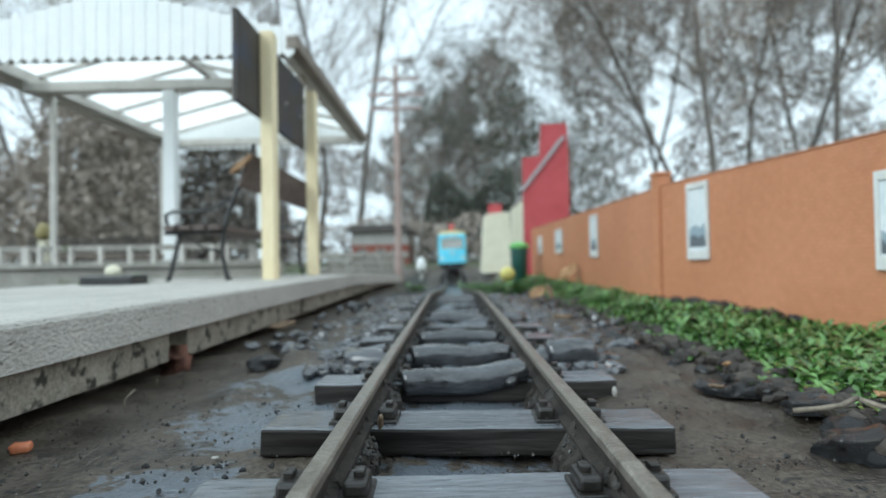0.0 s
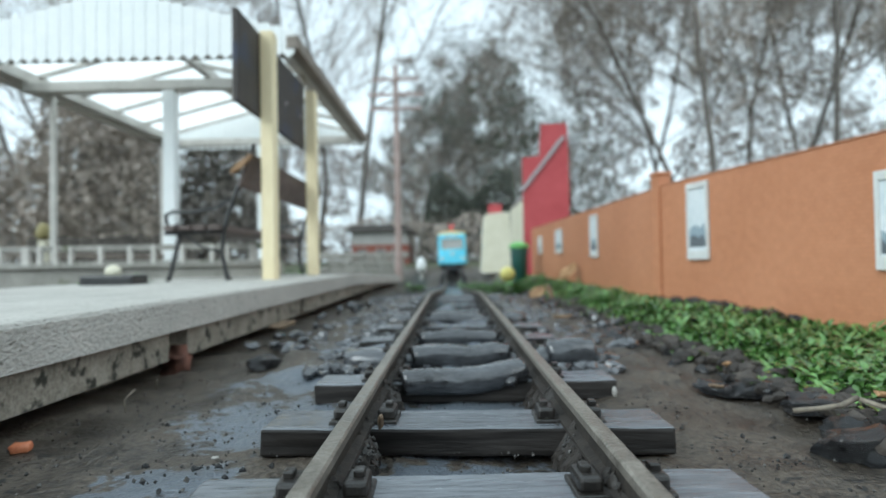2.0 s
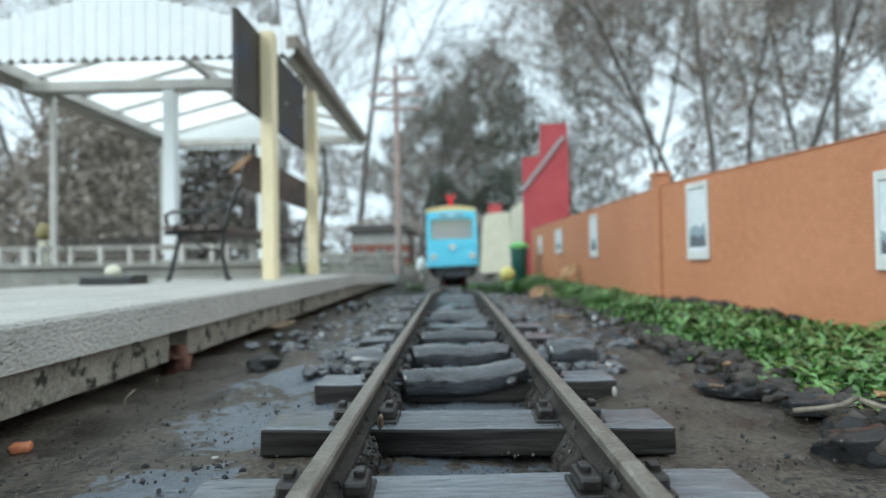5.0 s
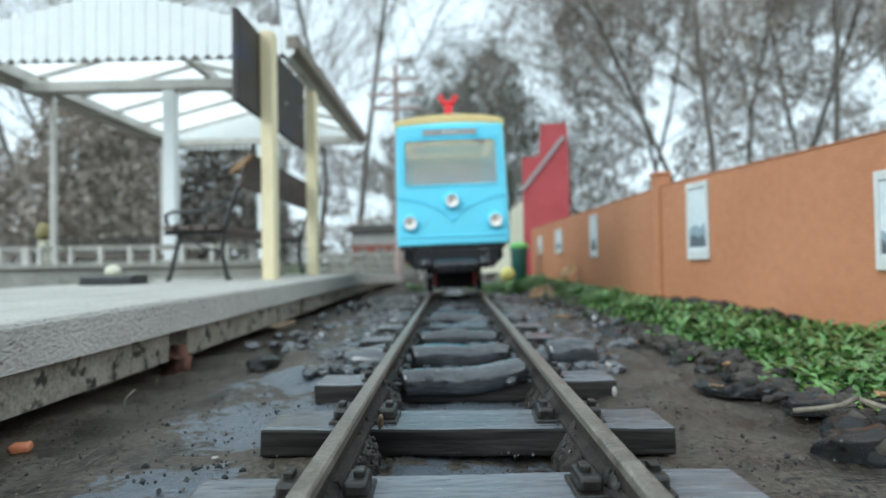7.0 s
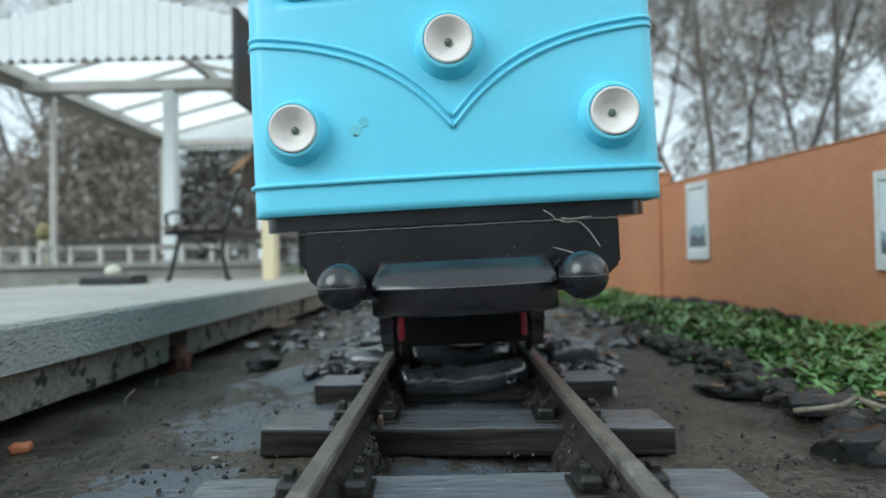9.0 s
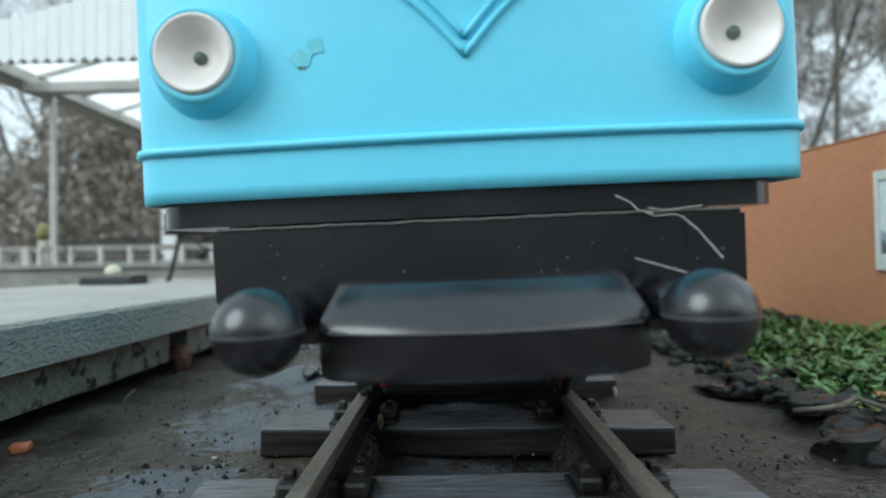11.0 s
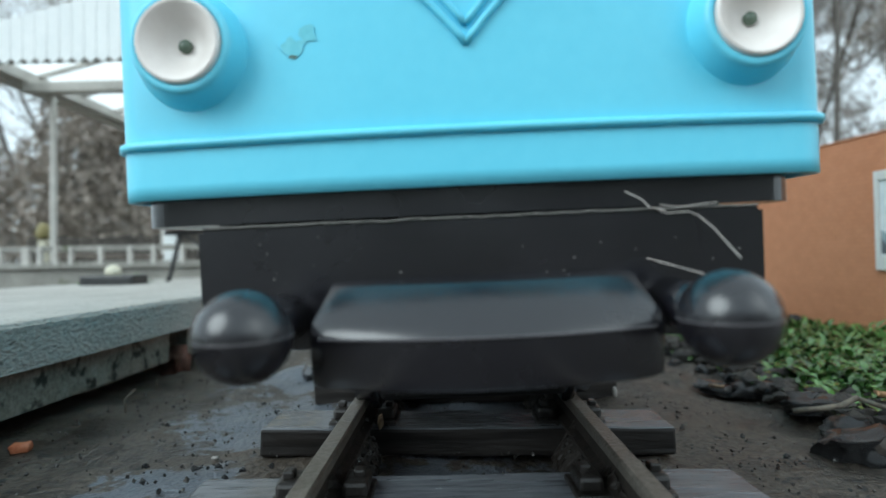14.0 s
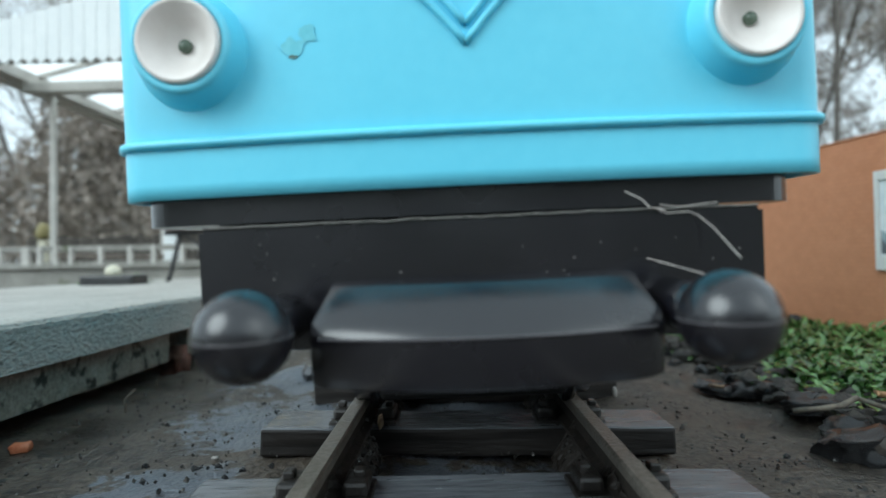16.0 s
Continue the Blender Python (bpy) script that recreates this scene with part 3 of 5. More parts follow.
def make_wall():
    def panel(name, a, b, z1, label, post):
        m = Matrix.Translation((a[0], a[1], 0)) @ Matrix.Rotation(math.atan2(b[1] - a[1], b[0] - a[0]), 4, "Z")
        n = (Vector(b) - Vector(a)).length
        w = empty(name, m, label, "wall", kind="structure")
        part("wall_panel", B(0, n, 0, 0.008, -0.003, z1, 0.0006), M_TERRA, w)
        part("wall_coping", B(0, n, -0.0006, 0.0086, z1 + 0.0001, z1 + 0.0012, 0.0005), M_TERRA, w)
        if post:
            bm = B(-0.012, -0.0005, -0.002, 0.010, -0.003, z1 + 0.009, 0.0006)
            box(bm, -0.0130, 0.0005, -0.003, 0.011, z1 + 0.0091, z1 + 0.0125, 0.0012)
            part("wall_pier", bm, M_TERRA, w, "square terracotta pier with a cap")
        return w
    # the wall faces the track; each panel runs from its far end to its near end
    panel("wall_near", (0.1680, 0.462), (0.2320, 0.105), 0.0995, "terracotta model wall with faint brick courses", True)
    panel("wall_far", (0.1550, 1.12), (0.1700, 0.468), 0.0995, "terracotta model wall running away beside the track", False)

    def poster(x, y, rz, w, z0, z1, seed):
        p = empty("wall_poster", pose(x, y, 0, 0, 0, rz), "grey-framed faded blue poster fixed to the terracotta wall", "poster", "posters on the wall")
        part("print", B(-w / 2 + 0.001, w / 2 - 0.001, -0.0012, -0.0004, z0 + 0.001, z1 - 0.001), M_PRINT, p)
        f = 0.0022
        for a in ((-w / 2, -w / 2 + f, z0, z1), (w / 2 - f, w / 2, z0, z1), (-w / 2 + f, w / 2 - f, z1 - f * 2, z1), (-w / 2 + f, w / 2 - f, z0, z0 + f * 3)):
            part("frame_strip", B(a[0], a[1], -0.0024, -0.0002, a[2], a[3], 0.0003), M_FRAME, p)
        rnd = random.Random(seed)
        x0, x1, n = -w / 2 + 0.0024, w / 2 - 0.0024, 12
        for lo, hi, y, m in ((0.20, 0.42, -0.00125, M_PRINTM), (0.16, 0.30, -0.00132, M_PRINTD)):
            tops = [(x0 + (x1 - x0) * k / n, z0 + (z1 - z0) * (hi + 0.10 * noise.noise((k * 0.8, seed * 3.1, hi * 20)))) for k in range(n + 1)]
            bm = bmesh.new()
            bm.faces.new([bm.verts.new((x, y, z)) for x, z in [(x1, z0 + (z1 - z0) * lo), (x0, z0 + (z1 - z0) * lo)] + tops])
            part("printed_band", bm, m, p)
    rz1 = math.degrees(math.atan2(0.105 - 0.462, 0.2320 - 0.1680))
    poster(0.1768, 0.412, rz1, 0.025, 0.0400, 0.0960, 1)
    poster(0.2048, 0.2557, rz1, 0.036, 0.0345, 0.0815, 2)
    rz2 = math.degrees(math.atan2(0.458 - 1.12, 0.1710 - 0.1550))
    poster(0.1650, 0.665, rz2, 0.030, 0.043, 0.0925, 3)
    poster(0.1605, 0.86, rz2, 0.045, 0.05, 0.086, 4)
    poster(0.1573, 1.02, rz2, 0.03, 0.05, 0.082, 5)


make_wall()


def make_far_models():
    h = empty("model_house", pose(0.19, 1.165, 0), "red-brick gable end of a model house with cream side wall", "model house")
    part("gable_wall", slab(bmesh.new(), [(-0.045, 0), (0.048, 0), (0.048, 0.253), (0.046, 0.318), (-0.006, 0.316), (-0.010, 0.252), (-0.045, 0.248)], 0, 0.012, FACE_XZ), M_RED, h, "red painted brick gable with a chimney breast")
    m = Matrix.Translation((-0.045, -0.0125, 0.185)) @ Matrix.Rotation(radians(-51.5), 4, "Y")
    part("gable_coping", B(-0.006, 0.135, -0.004, 0.0, -0.004, 0.004, 0.0008, m=m), M_GREYSTR, h, "sloping grey coping strip")
    part("side_wall", B(-0.0445, -0.036, 0.001, 0.26, 0, 0.165, 0.001), M_CREAM, h, "cream rendered side wall")
    part("roof_slope", slab(bmesh.new(), [(-0.047, 0.168), (-0.036, 0.168), (0.046, 0.25), (0.046, 0.258), (0.036, 0.256)], -0.26, -0.001, FACE_XZ), M_GREYSTR, h)
    c = empty("model_cottage", pose(0.137, 1.72, 0), "cream model building with a red chimney top", "model house")
    part("body", slab(bmesh.new(), [(-0.045, 0), (0.04, 0), (0.037, 0.186), (-0.033, 0.180)], -0.20, 0, FACE_XZ), M_CREAM, c)
    part("chimney", B(-0.024, 0.016, 0.02, 0.06, 0.172, 0.212, 0.002), M_RED, c)
    b = empty("green_bin", pose(0.118, 1.02, 0), "dark green plastic tub with a bright green lid", "tub")
    bm = bmesh.new()
    lathe(bm, [(0.011, 0), (0.013, 0.002), (0.016, 0.06), (0.0155, 0.062)], "Z", 16)
    part("tub", bm, M_BIN, b, smooth=True)
    part("lid", lathe(bmesh.new(), [(0.0175, 0.061), (0.0185, 0.063), (0.018, 0.067), (0.009, 0.072), (0.001, 0.073)], "Z", 16), M_LIME, b, smooth=True)
    y = tagged(part("yellow_ball", lathe(bmesh.new(), [(0.0125 * math.sin(a) + 0.0001, 0.0125 - 0.0125 * math.cos(a)) for a in np.linspace(0, math.pi, 12)], "Z", 18), M_YEL, smooth=True), "small faded yellow ball lying in the weeds", "ball")
    y.location = (0.088, 0.93, 0.005)
    # telegraph pole
    p = empty("telegraph_pole", pose(-0.117, 1.20, 0), "slender grey model telegraph pole with three crossarms", "telegraph pole")
    part("pole", tube(bmesh.new(), [(0, 0, -0.002), (0.001, 0, 0.2), (0, 0, 0.46)], [0.0075, 0.006, 0.005], 10), M_POLE, p)
    for z, w in ((0.425, 0.05), (0.392, 0.06), (0.362, 0.055)):
        arm = part("crossarm", B(-w, w, -0.011, -0.006, z, z + 0.006, 0.001), M_POLE, p)
        for s in (-1, -0.5, 0.5, 1):
            part("insulator", lathe(bmesh.new(), [(0.001, 0), (0.0022, 0.001), (0.0022, 0.005), (0.001, 0.008)], "Z", 8, at=(s * (w - 0.004), -0.0085, z + 0.006)), M_GREYSTR, arm)
    # low stone wall beyond the platform
    w = empty("stone_wall", pose(-0.29, 1.32, 0, 0, 0, 0), "low rough grey stone wall beyond the platform end", "wall", kind="structure")
    rnd = random.Random(4)
    for row in range(4):
        x = -0.02 * (row % 2)
        while x < 0.17:
            n = rnd.uniform(0.018, 0.034)
            part("stone", B(x, x + n - 0.001, -0.012 + rnd.uniform(-0.002, 0.002), 0.012, row * 0.016, row * 0.016 + 0.0152, 0.002, segs=1), M_STONE, w)
            x += n
    g = empty("white_lamp_post", pose(-0.072, 1.27, 0), "small white model lantern on a short post", "lantern")
    part("post", tube(bmesh.new(), [(0, 0, -0.002), (0, 0, 0.016)], 0.003, 8), M_GREYWD, g)
    part("lantern", lathe(bmesh.new(), [(0.004, 0.016), (0.010, 0.02), (0.011, 0.034), (0.006, 0.045), (0.001, 0.05)], "Z", 12), M_WHITE, g, smooth=True)


make_far_models()


# ================= platform furniture =================
def make_sign():
    s = empty("station_sign", pose(-0.1526, 0.5, 0.0285), "dark brown station name board on two cream posts", "station sign")
    part("name_board", B(-0.0095, -0.0050, -0.090, 0.098, 0.134, 0.2035, 0.001), M_SIGN, s)
    for y, h, lean in ((-0.037, 0.205, 0), (0.105, 0.198, 0)):
        part("sign_post", B(-0.0048, 0.0062, y - 0.0065, y + 0.0065, -0.004, h, 0.0012), M_SIGNPOST, s)
    for y in (-0.03, 0.03, 0.08):
        part("bolt", lathe(bmesh.new(), [(0.0001, 0), (0.0018, 0.0), (0.0015, 0.0012), (0.0001, 0.0014)], "X", 8, at=(-0.0049, y, 0.165)), M_GREYSTR, s)


make_sign()


def make_bench():
    b = empty("garden_bench", pose(-0.2035, 0.577, 0.0285, 0, 0, 0), "black cast-iron and worn wood bench on the platform", "bench")
    b.scale = (1.10, 1.0, 1.08)
    # each end frame stands across x: the front at -x, the back at +x
    for y in (-0.116, 0.116):
        bm = bmesh.new()
        tube(bm, [(-0.030, y, 0), (-0.028, y, 0.006), (-0.024, y, 0.022), (-0.020, y, 0.038)], [0.0022, 0.0018, 0.0017, 0.0018], 8)
        tube(bm, [(0.016, y, 0), (0.014, y, 0.006), (0.011, y, 0.022), (0.013, y, 0.040), (0.019, y, 0.06), (0.036, y, 0.104)], [0.0022, 0.0018, 0.0017, 0.0018, 0.0018, 0.0016], 8)
        tube(bm, [(-0.032, y, 0.037), (-0.012, y, 0.0375), (0.013, y, 0.038)], 0.0016, 8)
        tube(bm, [(-0.022, y, 0.044), (-0.027, y, 0.041), (-0.031, y, 0.045), (-0.031, y, 0.051), (-0.026, y, 0.0535), (-0.010, y, 0.053), (0.008, y, 0.056), (0.016, y, 0.062)], 0.0014, 8)
        tube(bm, [(-0.020, y, 0.038), (-0.004, y, 0.026), (0.011, y, 0.022)], 0.001, 6)
        part("iron_end", bm, M_IRON, b, "scrolled black cast-iron bench end", smooth=True)
    for k in range(4):
        x = -0.030 + k * 0.0112
        part("seat_slat", B(x, x + 0.0085, -0.124, 0.124, 0.0388, 0.0425, 0.0007), M_SLAT, b)
    for z, h in ((0.0715, 0.027),):
        m = Matrix.Translation((0.0160 + (z - 0.05) * 0.37, 0, z)) @ Matrix.Rotation(radians(20), 4, "Y")
        part("back_slat", B(0.0012, 0.0042, -0.124, 0.124, 0, h, 0.0007, m=m), M_SLAT, b)


make_bench()


def make_shelter():
    XL, XR, YF, YB, ZE = -0.4766, -0.1636, 0.62, 0.92, 0.247
    XC, Y0, APEX = (XL + XR) / 2, 0.53, 0.303
    s = empty("platform_shelter", pose(0, 0, 0), "white wooden platform canopy with pointed valance boards and glazed roof", "shelter")

    def P(name, bm, m, label="", smooth=False):
        return part(name, bm, m, s, label, smooth)
    for y in (YF, YB):
        P("cross_beam", B(XL, XR, y - 0.006, y + 0.006, ZE - 0.011, ZE + 0.001, 0.0012), M_GREYWD)
        P("post", B(XC + 0.0010, XC + 0.0145, y - 0.006, y + 0.006, -0.002, ZE - 0.0115, 0.0015), M_WHITE)
    for x in (XL, XR):
        P("eave_beam", B(x - 0.007, x + 0.007, Y0 + 0.004, YB + 0.03, ZE + 0.0015, ZE + 0.014, 0.001), M_GREYWD)
    P("gutter_board", B(XR + 0.0072, XR + 0.019, Y0 - 0.002, YB + 0.035, ZE - 0.002, ZE + 0.011, 0.0012), M_GUTTER, "brown-grey weathered gutter board")
    P("gutter_board", B(XL - 0.019, XL - 0.0072, Y0 - 0.002, YB + 0.035, ZE - 0.002, ZE + 0.011, 0.0012), M_GREYWD, "pale grey gutter board")
    P("ridge_beam", B(XC - 0.005, XC + 0.005, Y0 + 0.004, YB + 0.03, APEX - 0.014, APEX - 0.003, 0.001), M_GREYWD)
    # glazing and its bars, on both slopes
    for sx, xe in ((-1, XL), (1, XR)):
        m = [(XC, APEX), (xe, ZE + 0.015)]
        bm = slab(bmesh.new(), [(XC + sx * 0.002, APEX - 0.001), (xe, ZE + 0.0155), (xe, ZE + 0.0165), (XC + sx * 0.002, APEX)], -(YB + 0.03), -(Y0 + 0.004), FACE_XZ)
        g = P("roof_glazing", bm, M_GLAZE, "frosted white roof glazing")
        g.visible_shadow = False
        for k in range(6):
            y = Y0 + 0.03 + k * 0.074
            bm = bmesh.new()
            tube(bm, [(XC, y, APEX - 0.006), (xe, y, ZE + 0.011)], 0.0032, 6)
            P("glazing_bar", bm, M_GREYWD)
    # gable boards with pointed feet
    n = 29
    wd = (XR - XL + 0.03) / n
    for yy in (Y0, YB + 0.034):
        for k in range(n):
            xa = XL - 0.015 + k * wd
            xm = xa + wd / 2
            top = APEX + 0.004 - abs(xm - XC) * (APEX - ZE - 0.016) / (XR - XC)
            foot = 0.2365
            o = [(xa + 0.0003, foot + 0.0055), (xa + 0.0014, foot + 0.0045), (xm - 0.0012, foot + 0.0012), (xm, foot), (xm + 0.0012, foot + 0.0012), (xa + wd - 0.0014, foot + 0.0045), (xa + wd - 0.0003, foot + 0.0055), (xa + wd - 0.0004, top), (xa + 0.0004, top)]
            P("valance_board", slab(bmesh.new(), o, -yy - 0.0012 + 0.0003 * (k % 2), -yy + 0.0012, FACE_XZ), M_WHITE)
    P("drip_beam", B(XL - 0.012, XR + 0.012, Y0 + 0.0035, Y0 + 0.0075, 0.2395, 0.2465, 0.0006), M_GUTTER, "dark weathered beam behind the pointed boards")
    # thin corner posts
    for y in (0.665, YB):
        P("corner_post", B(XL - 0.003, XL + 0.003, y - 0.003, y + 0.003, -0.002, ZE + 0.001, 0.0008), M_GREYWD)
    P("side_rail", B(XL - 0.0028, XL + 0.0028, 0.669, YB - 0.004, 0.052, 0.0596, 0.0008), M_GUTTER)


make_shelter()


def make_left_back():
    w = empty("retaining_wall", pose(-0.31, 0.575, 0, 0, 0, 2.0), "grey concrete kerb wall with a pale picket rail", "wall", kind="structure")
    part("wall_body", B(-0.36, 0.13, 0, 0.015, -0.002, 0.040, 0.001), M_STONE, w)
    part("wall_cap", B(-0.36, 0.13, -0.004, 0.018, 0.0402, 0.0445, 0.001), M_STONE, w)
    f = empty("picket_rail", pose(-0.31, 0.58, 0.0444, 0, 0, 2.0), "pale grey model fence rail on the kerb wall", "fence")
    part("top_rail", B(-0.36, 0.13, -0.002, 0.002, 0.0135, 0.0195, 0.0006), M_STONE, f)
    part("bottom_rail", B(-0.36, 0.13, -0.002, 0.002, 0.0005, 0.003, 0.0005), M_STONE, f)
    rnd = random.Random(8)
    x = -0.355
    while x < 0.13:
        n = rnd.choice((0.004, 0.0045, 0.008))
        part("fence_post", B(x, x + n, -0.0035, 0.0015, -0.0002, 0.0185, 0.0006), M_GREYWD, f)
        x += rnd.choice((0.016, 0.024, 0.03))
    t = empty("planter_trough", pose(-0.247, 0.405, 0.0), "sooty black trough with a pale lump of stone in it", "planter")
    bm = B(-0.019, 0.019, -0.011, 0.011, 0.0, 0.036, 0.0015)
    part("trough", bm, M_IRON, t)
    part("pale_stone", stone_bm(random.Random(2), 0.006, 0.005, 0.0045), M_CREAM, t).location = (-0.001, 0, 0.0385)



def make_board_fence():
    f = empty("board_fence", pose(-0.68, 1.06, 0), "low dark weathered board fence behind the shelter", "fence")
    rnd = random.Random(17)
    for k in range(26):
        x = -0.13 + k * 0.0125
        part("board", B(x, x + 0.0115, -0.002, 0.002, -0.002, 0.098 + rnd.uniform(-0.004, 0.004), 0.0008), M_GUTTER2, f)
    for z in (0.03, 0.075):
        part("fence_rail", B(-0.13, 0.195, 0.0022, 0.006, z, z + 0.009, 0.0006), M_GUTTER2, f)
    p = empty("yellow_marker_post", pose(-0.668, 0.91, 0), "faded yellow marker post with a rounded top", "post")
    part("post", B(-0.006, 0.006, -0.006, 0.006, -0.002, 0.088, 0.0015), M_CREAM, p)
    part("cap", lathe(bmesh.new(), [(0.010, 0.0885), (0.0115, 0.095), (0.010, 0.106), (0.005, 0.113), (0.0005, 0.115)], "Z", 14), M_OLIVE, p, "faded yellow cap", smooth=True)


make_left_back()
make_board_fence()


# ================= tram =================
WHEELS = []


def make_tram():
    """Its front is at y = 0 and faces -y; z = 0 is the ground."""
    t = empty("toy_tram", pose(0, 2, 0), "bright cyan plastic toy tram with cream roof and black bumper", "toy tram")
    ZB, ZT, HW, LEN, R = 0.055, 0.1592, 0.0487, 0.155, 0.0045

    def plan(hw, n=10, bow=0.0030):
        """Outline of the body seen from above, front to the left side first."""
        pts = []
        for k in range(n + 1):
            a = math.pi / 2 * k / n
            pts.append((hw - R + R * math.sin(a), R - R * math.cos(a)))
        right = pts
        front = []
        for k in range(1, 24):
            x = (hw - R) * (-1 + 2 * k / 24)
            front.append((x, 0.0))
        outline = [(-x, y) for x, y in reversed(right)] + front + right
        res = []
        for x, y in outline:
            k = max(0.0, 1 - (x / hw) ** 2)
            res.append((x, y - R - bow * k))
        back = [(x, LEN - y) for x, y in reversed(res)]
        return res, back

    def width(z):
        return HW - 0.0022 * ((z - ZB) / (ZT - ZB)) ** 1.5
    # side and rear shells as a wall ring; the front is left open round the windscreen
    WZ0, WZ1, WX = ZB + 0.0508, ZB + 0.0900, 0.0402
    bm = bmesh.new()
    zs = [ZB, ZB + 0.002, ZB + 0.02, ZB + 0.04, WZ0 - 0.003, WZ0, WZ0 + 0.01, WZ0 + 0.02, WZ0 + 0.03, WZ1, WZ1 + 0.003, ZT - 0.004, ZT]
    rings = []
    for z in zs:
        f, b = plan(width(z))
        rings.append([bm.verts.new((x, y, z)) for x, y in f + b])
    nn = len(rings[0])
    for i, (a, b) in enumerate(zip(rings, rings[1:])):
        for k in range(nn):
            p, q = a[k].co, a[(k + 1) % nn].co
            zmid = (zs[i] + zs[i + 1]) / 2
            mx, my = (p.x + q.x) / 2, (p.y + q.y) / 2
            if WZ0 < zmid < WZ1 and abs(mx) < WX - 0.0015 and (my < 0.004 or my > LEN - 0.004):
                continue
            if WZ0 < zmid < WZ1 and abs(mx) > HW - 0.006 and abs(my - LEN / 2) < LEN / 2 - 0.02:
                continue
            bm.faces.new((a[k], a[(k + 1) % nn], b[(k + 1) % nn], b[k]))
    bmesh.ops.recalc_face_normals(bm, faces=bm.faces)
    body = part("body", bm, M_CYAN, t, "glossy cyan moulded plastic body shell", smooth=True)
    sol = body.modifiers.new("thickness", "SOLIDIFY")
    sol.thickness, sol.offset = 0.0018, -1

    def front_y(x, z, hw=None):
        hw = hw or width(z)
        y = 0.0
        ax = abs(x)
        if ax > hw - R:
            y = R - math.sqrt(max(0, R * R - (ax - hw + R) ** 2))
        return y - R - 0.0030 * max(0.0, 1 - (x / hw) ** 2)

    def bead(pts, r, name="moulding", m=M_CYAN, par=body, sides=8):
        return part(name, tube(bmesh.new(), pts, r, sides), m, par, smooth=True)
    # belt moulding runs round front and sides
    xs = list(np.linspace(-HW + 0.0002, HW - 0.0002, 61))
    z = ZB + 0.0073
    bead([(-HW - 0.0004, LEN - 0.012, z), (-HW - 0.0004, 0.03, z)] + [(x * 1.006, front_y(x, z) - 0.0003, z) for x in xs] + [(HW + 0.0004, 0.03, z), (HW + 0.0004, LEN - 0.012, z)], 0.00062, "belt_moulding")
    # the double V moulding

    def vee(x):
        a = abs(x)
        return ZB + 0.0183 + 0.0240 * (1 - math.exp(-a / 0.0185))
    for dz, r in ((0.0, 0.00050), (0.0018, 0.00050)):
        for sx in (-1, 1):
            pts = []
            for x in np.linspace(0, HW - 0.0006, 44):
                zz = vee(x) + dz * (1.35 - 0.35 * min(1, x / 0.03))
                pts.append((sx * x, front_y(x, zz) - 0.0002, zz))
            bead(pts, r, "vee_moulding")
    # windscreen rim and panes
    for yb, rear in ((0, False), (LEN, True)):
        pts = []
        rc = 0.005
        for cx, cz, a0 in ((WX - rc, WZ0 + rc, -90), (WX - rc, WZ1 - rc, 0), (-WX + rc, WZ1 - rc, 90), (-WX + rc, WZ0 + rc, 180)):
            for k in range(6):
                a = radians(a0 + 90 * k / 5)
                pts.append((cx + rc * math.cos(a), cz + rc * math.sin(a)))
        loop = []
        for i in range(len(pts)):
            p, q = pts[i], pts[(i + 1) % len(pts)]
            n = max(1, int(abs(p[0] - q[0]) / 0.006))
            for j in range(n):
                loop.append((p[0] + (q[0] - p[0]) * j / n, p[1] + (q[1] - p[1]) * j / n))
        loop.append(loop[0])
        co = [(x, (LEN - front_y(x, z) + 0.0002) if rear else (front_y(x, z) - 0.0002), z) for x, z in loop]
        bead(co, 0.0009, "window_surround")
        bm = bmesh.new()
        cols = []
        for x in np.linspace(-WX, WX, 25):
            y = front_y(x, WZ0) + 0.0012
            y = LEN - y if rear else y
            cols.append((bm.verts.new((x, y, WZ0)), bm.verts.new((x, y, WZ1))))
        for a, b in zip(cols, cols[1:]):
            bm.faces.new((a[0], b[0], b[1], a[1]))
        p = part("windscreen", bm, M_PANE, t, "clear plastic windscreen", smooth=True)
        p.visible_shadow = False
    # destination slot
    zc = ZB + 0.0961
    # a shallow slot with a raised rim, a dull strip and a paler blind in the middle
    for a in ((-0.0240, 0.0240, 0.0024, 0.0031), (-0.0240, 0.0240, -0.0030, -0.0024), (-0.0240, -0.0231, -0.0024, 0.0024), (0.0231, 0.0240, -0.0024, 0.0024)):
        part("slot_rim", B(a[0], a[1], -0.0084, -0.0040, zc + a[2], zc + a[3], 0.0003), M_CYAN, body)
    part("destination_strip", B(-0.0230, 0.0230, -0.0079, -0.0045, zc - 0.0023, zc + 0.0023, 0.0003), M_BLINDSTRIP, body, "dull grey-mauve destination strip")
    part("destination_blind", B(-0.0068, 0.0068, -0.0083, -0.0078, zc - 0.0020, zc + 0.0010, 0.0002), M_LINER, body, "pale yellow destination blind")
    # roof
    f, b = plan(HW - 0.0008)
    bm = bmesh.new()
    rings = [[bm.verts.new((x, y, ZT - 0.0012)) for x, y in f + b]]
    for i in range(13):
        q = 1 - i / 12 * 0.98
        zz = ZT + 0.0036 + 0.0078 * (1 - q ** 2) - (0.0006 if i == 0 else 0)
        rings.append([bm.verts.new((x * q * (0.996 if i == 0 else 1), LEN / 2 + (y - LEN / 2) * (0.80 + 0.20 * q) * (0.996 if i == 0 else 1), zz)) for x, y in f + b])
    for a, b in zip(rings, rings[1:]):
        for k in range(nn):
            bm.faces.new((a[k], a[(k + 1) % nn], b[(k + 1) % nn], b[k]))
    bm.faces.new(rings[-1])
    bmesh.ops.recalc_face_normals(bm, faces=bm.faces)
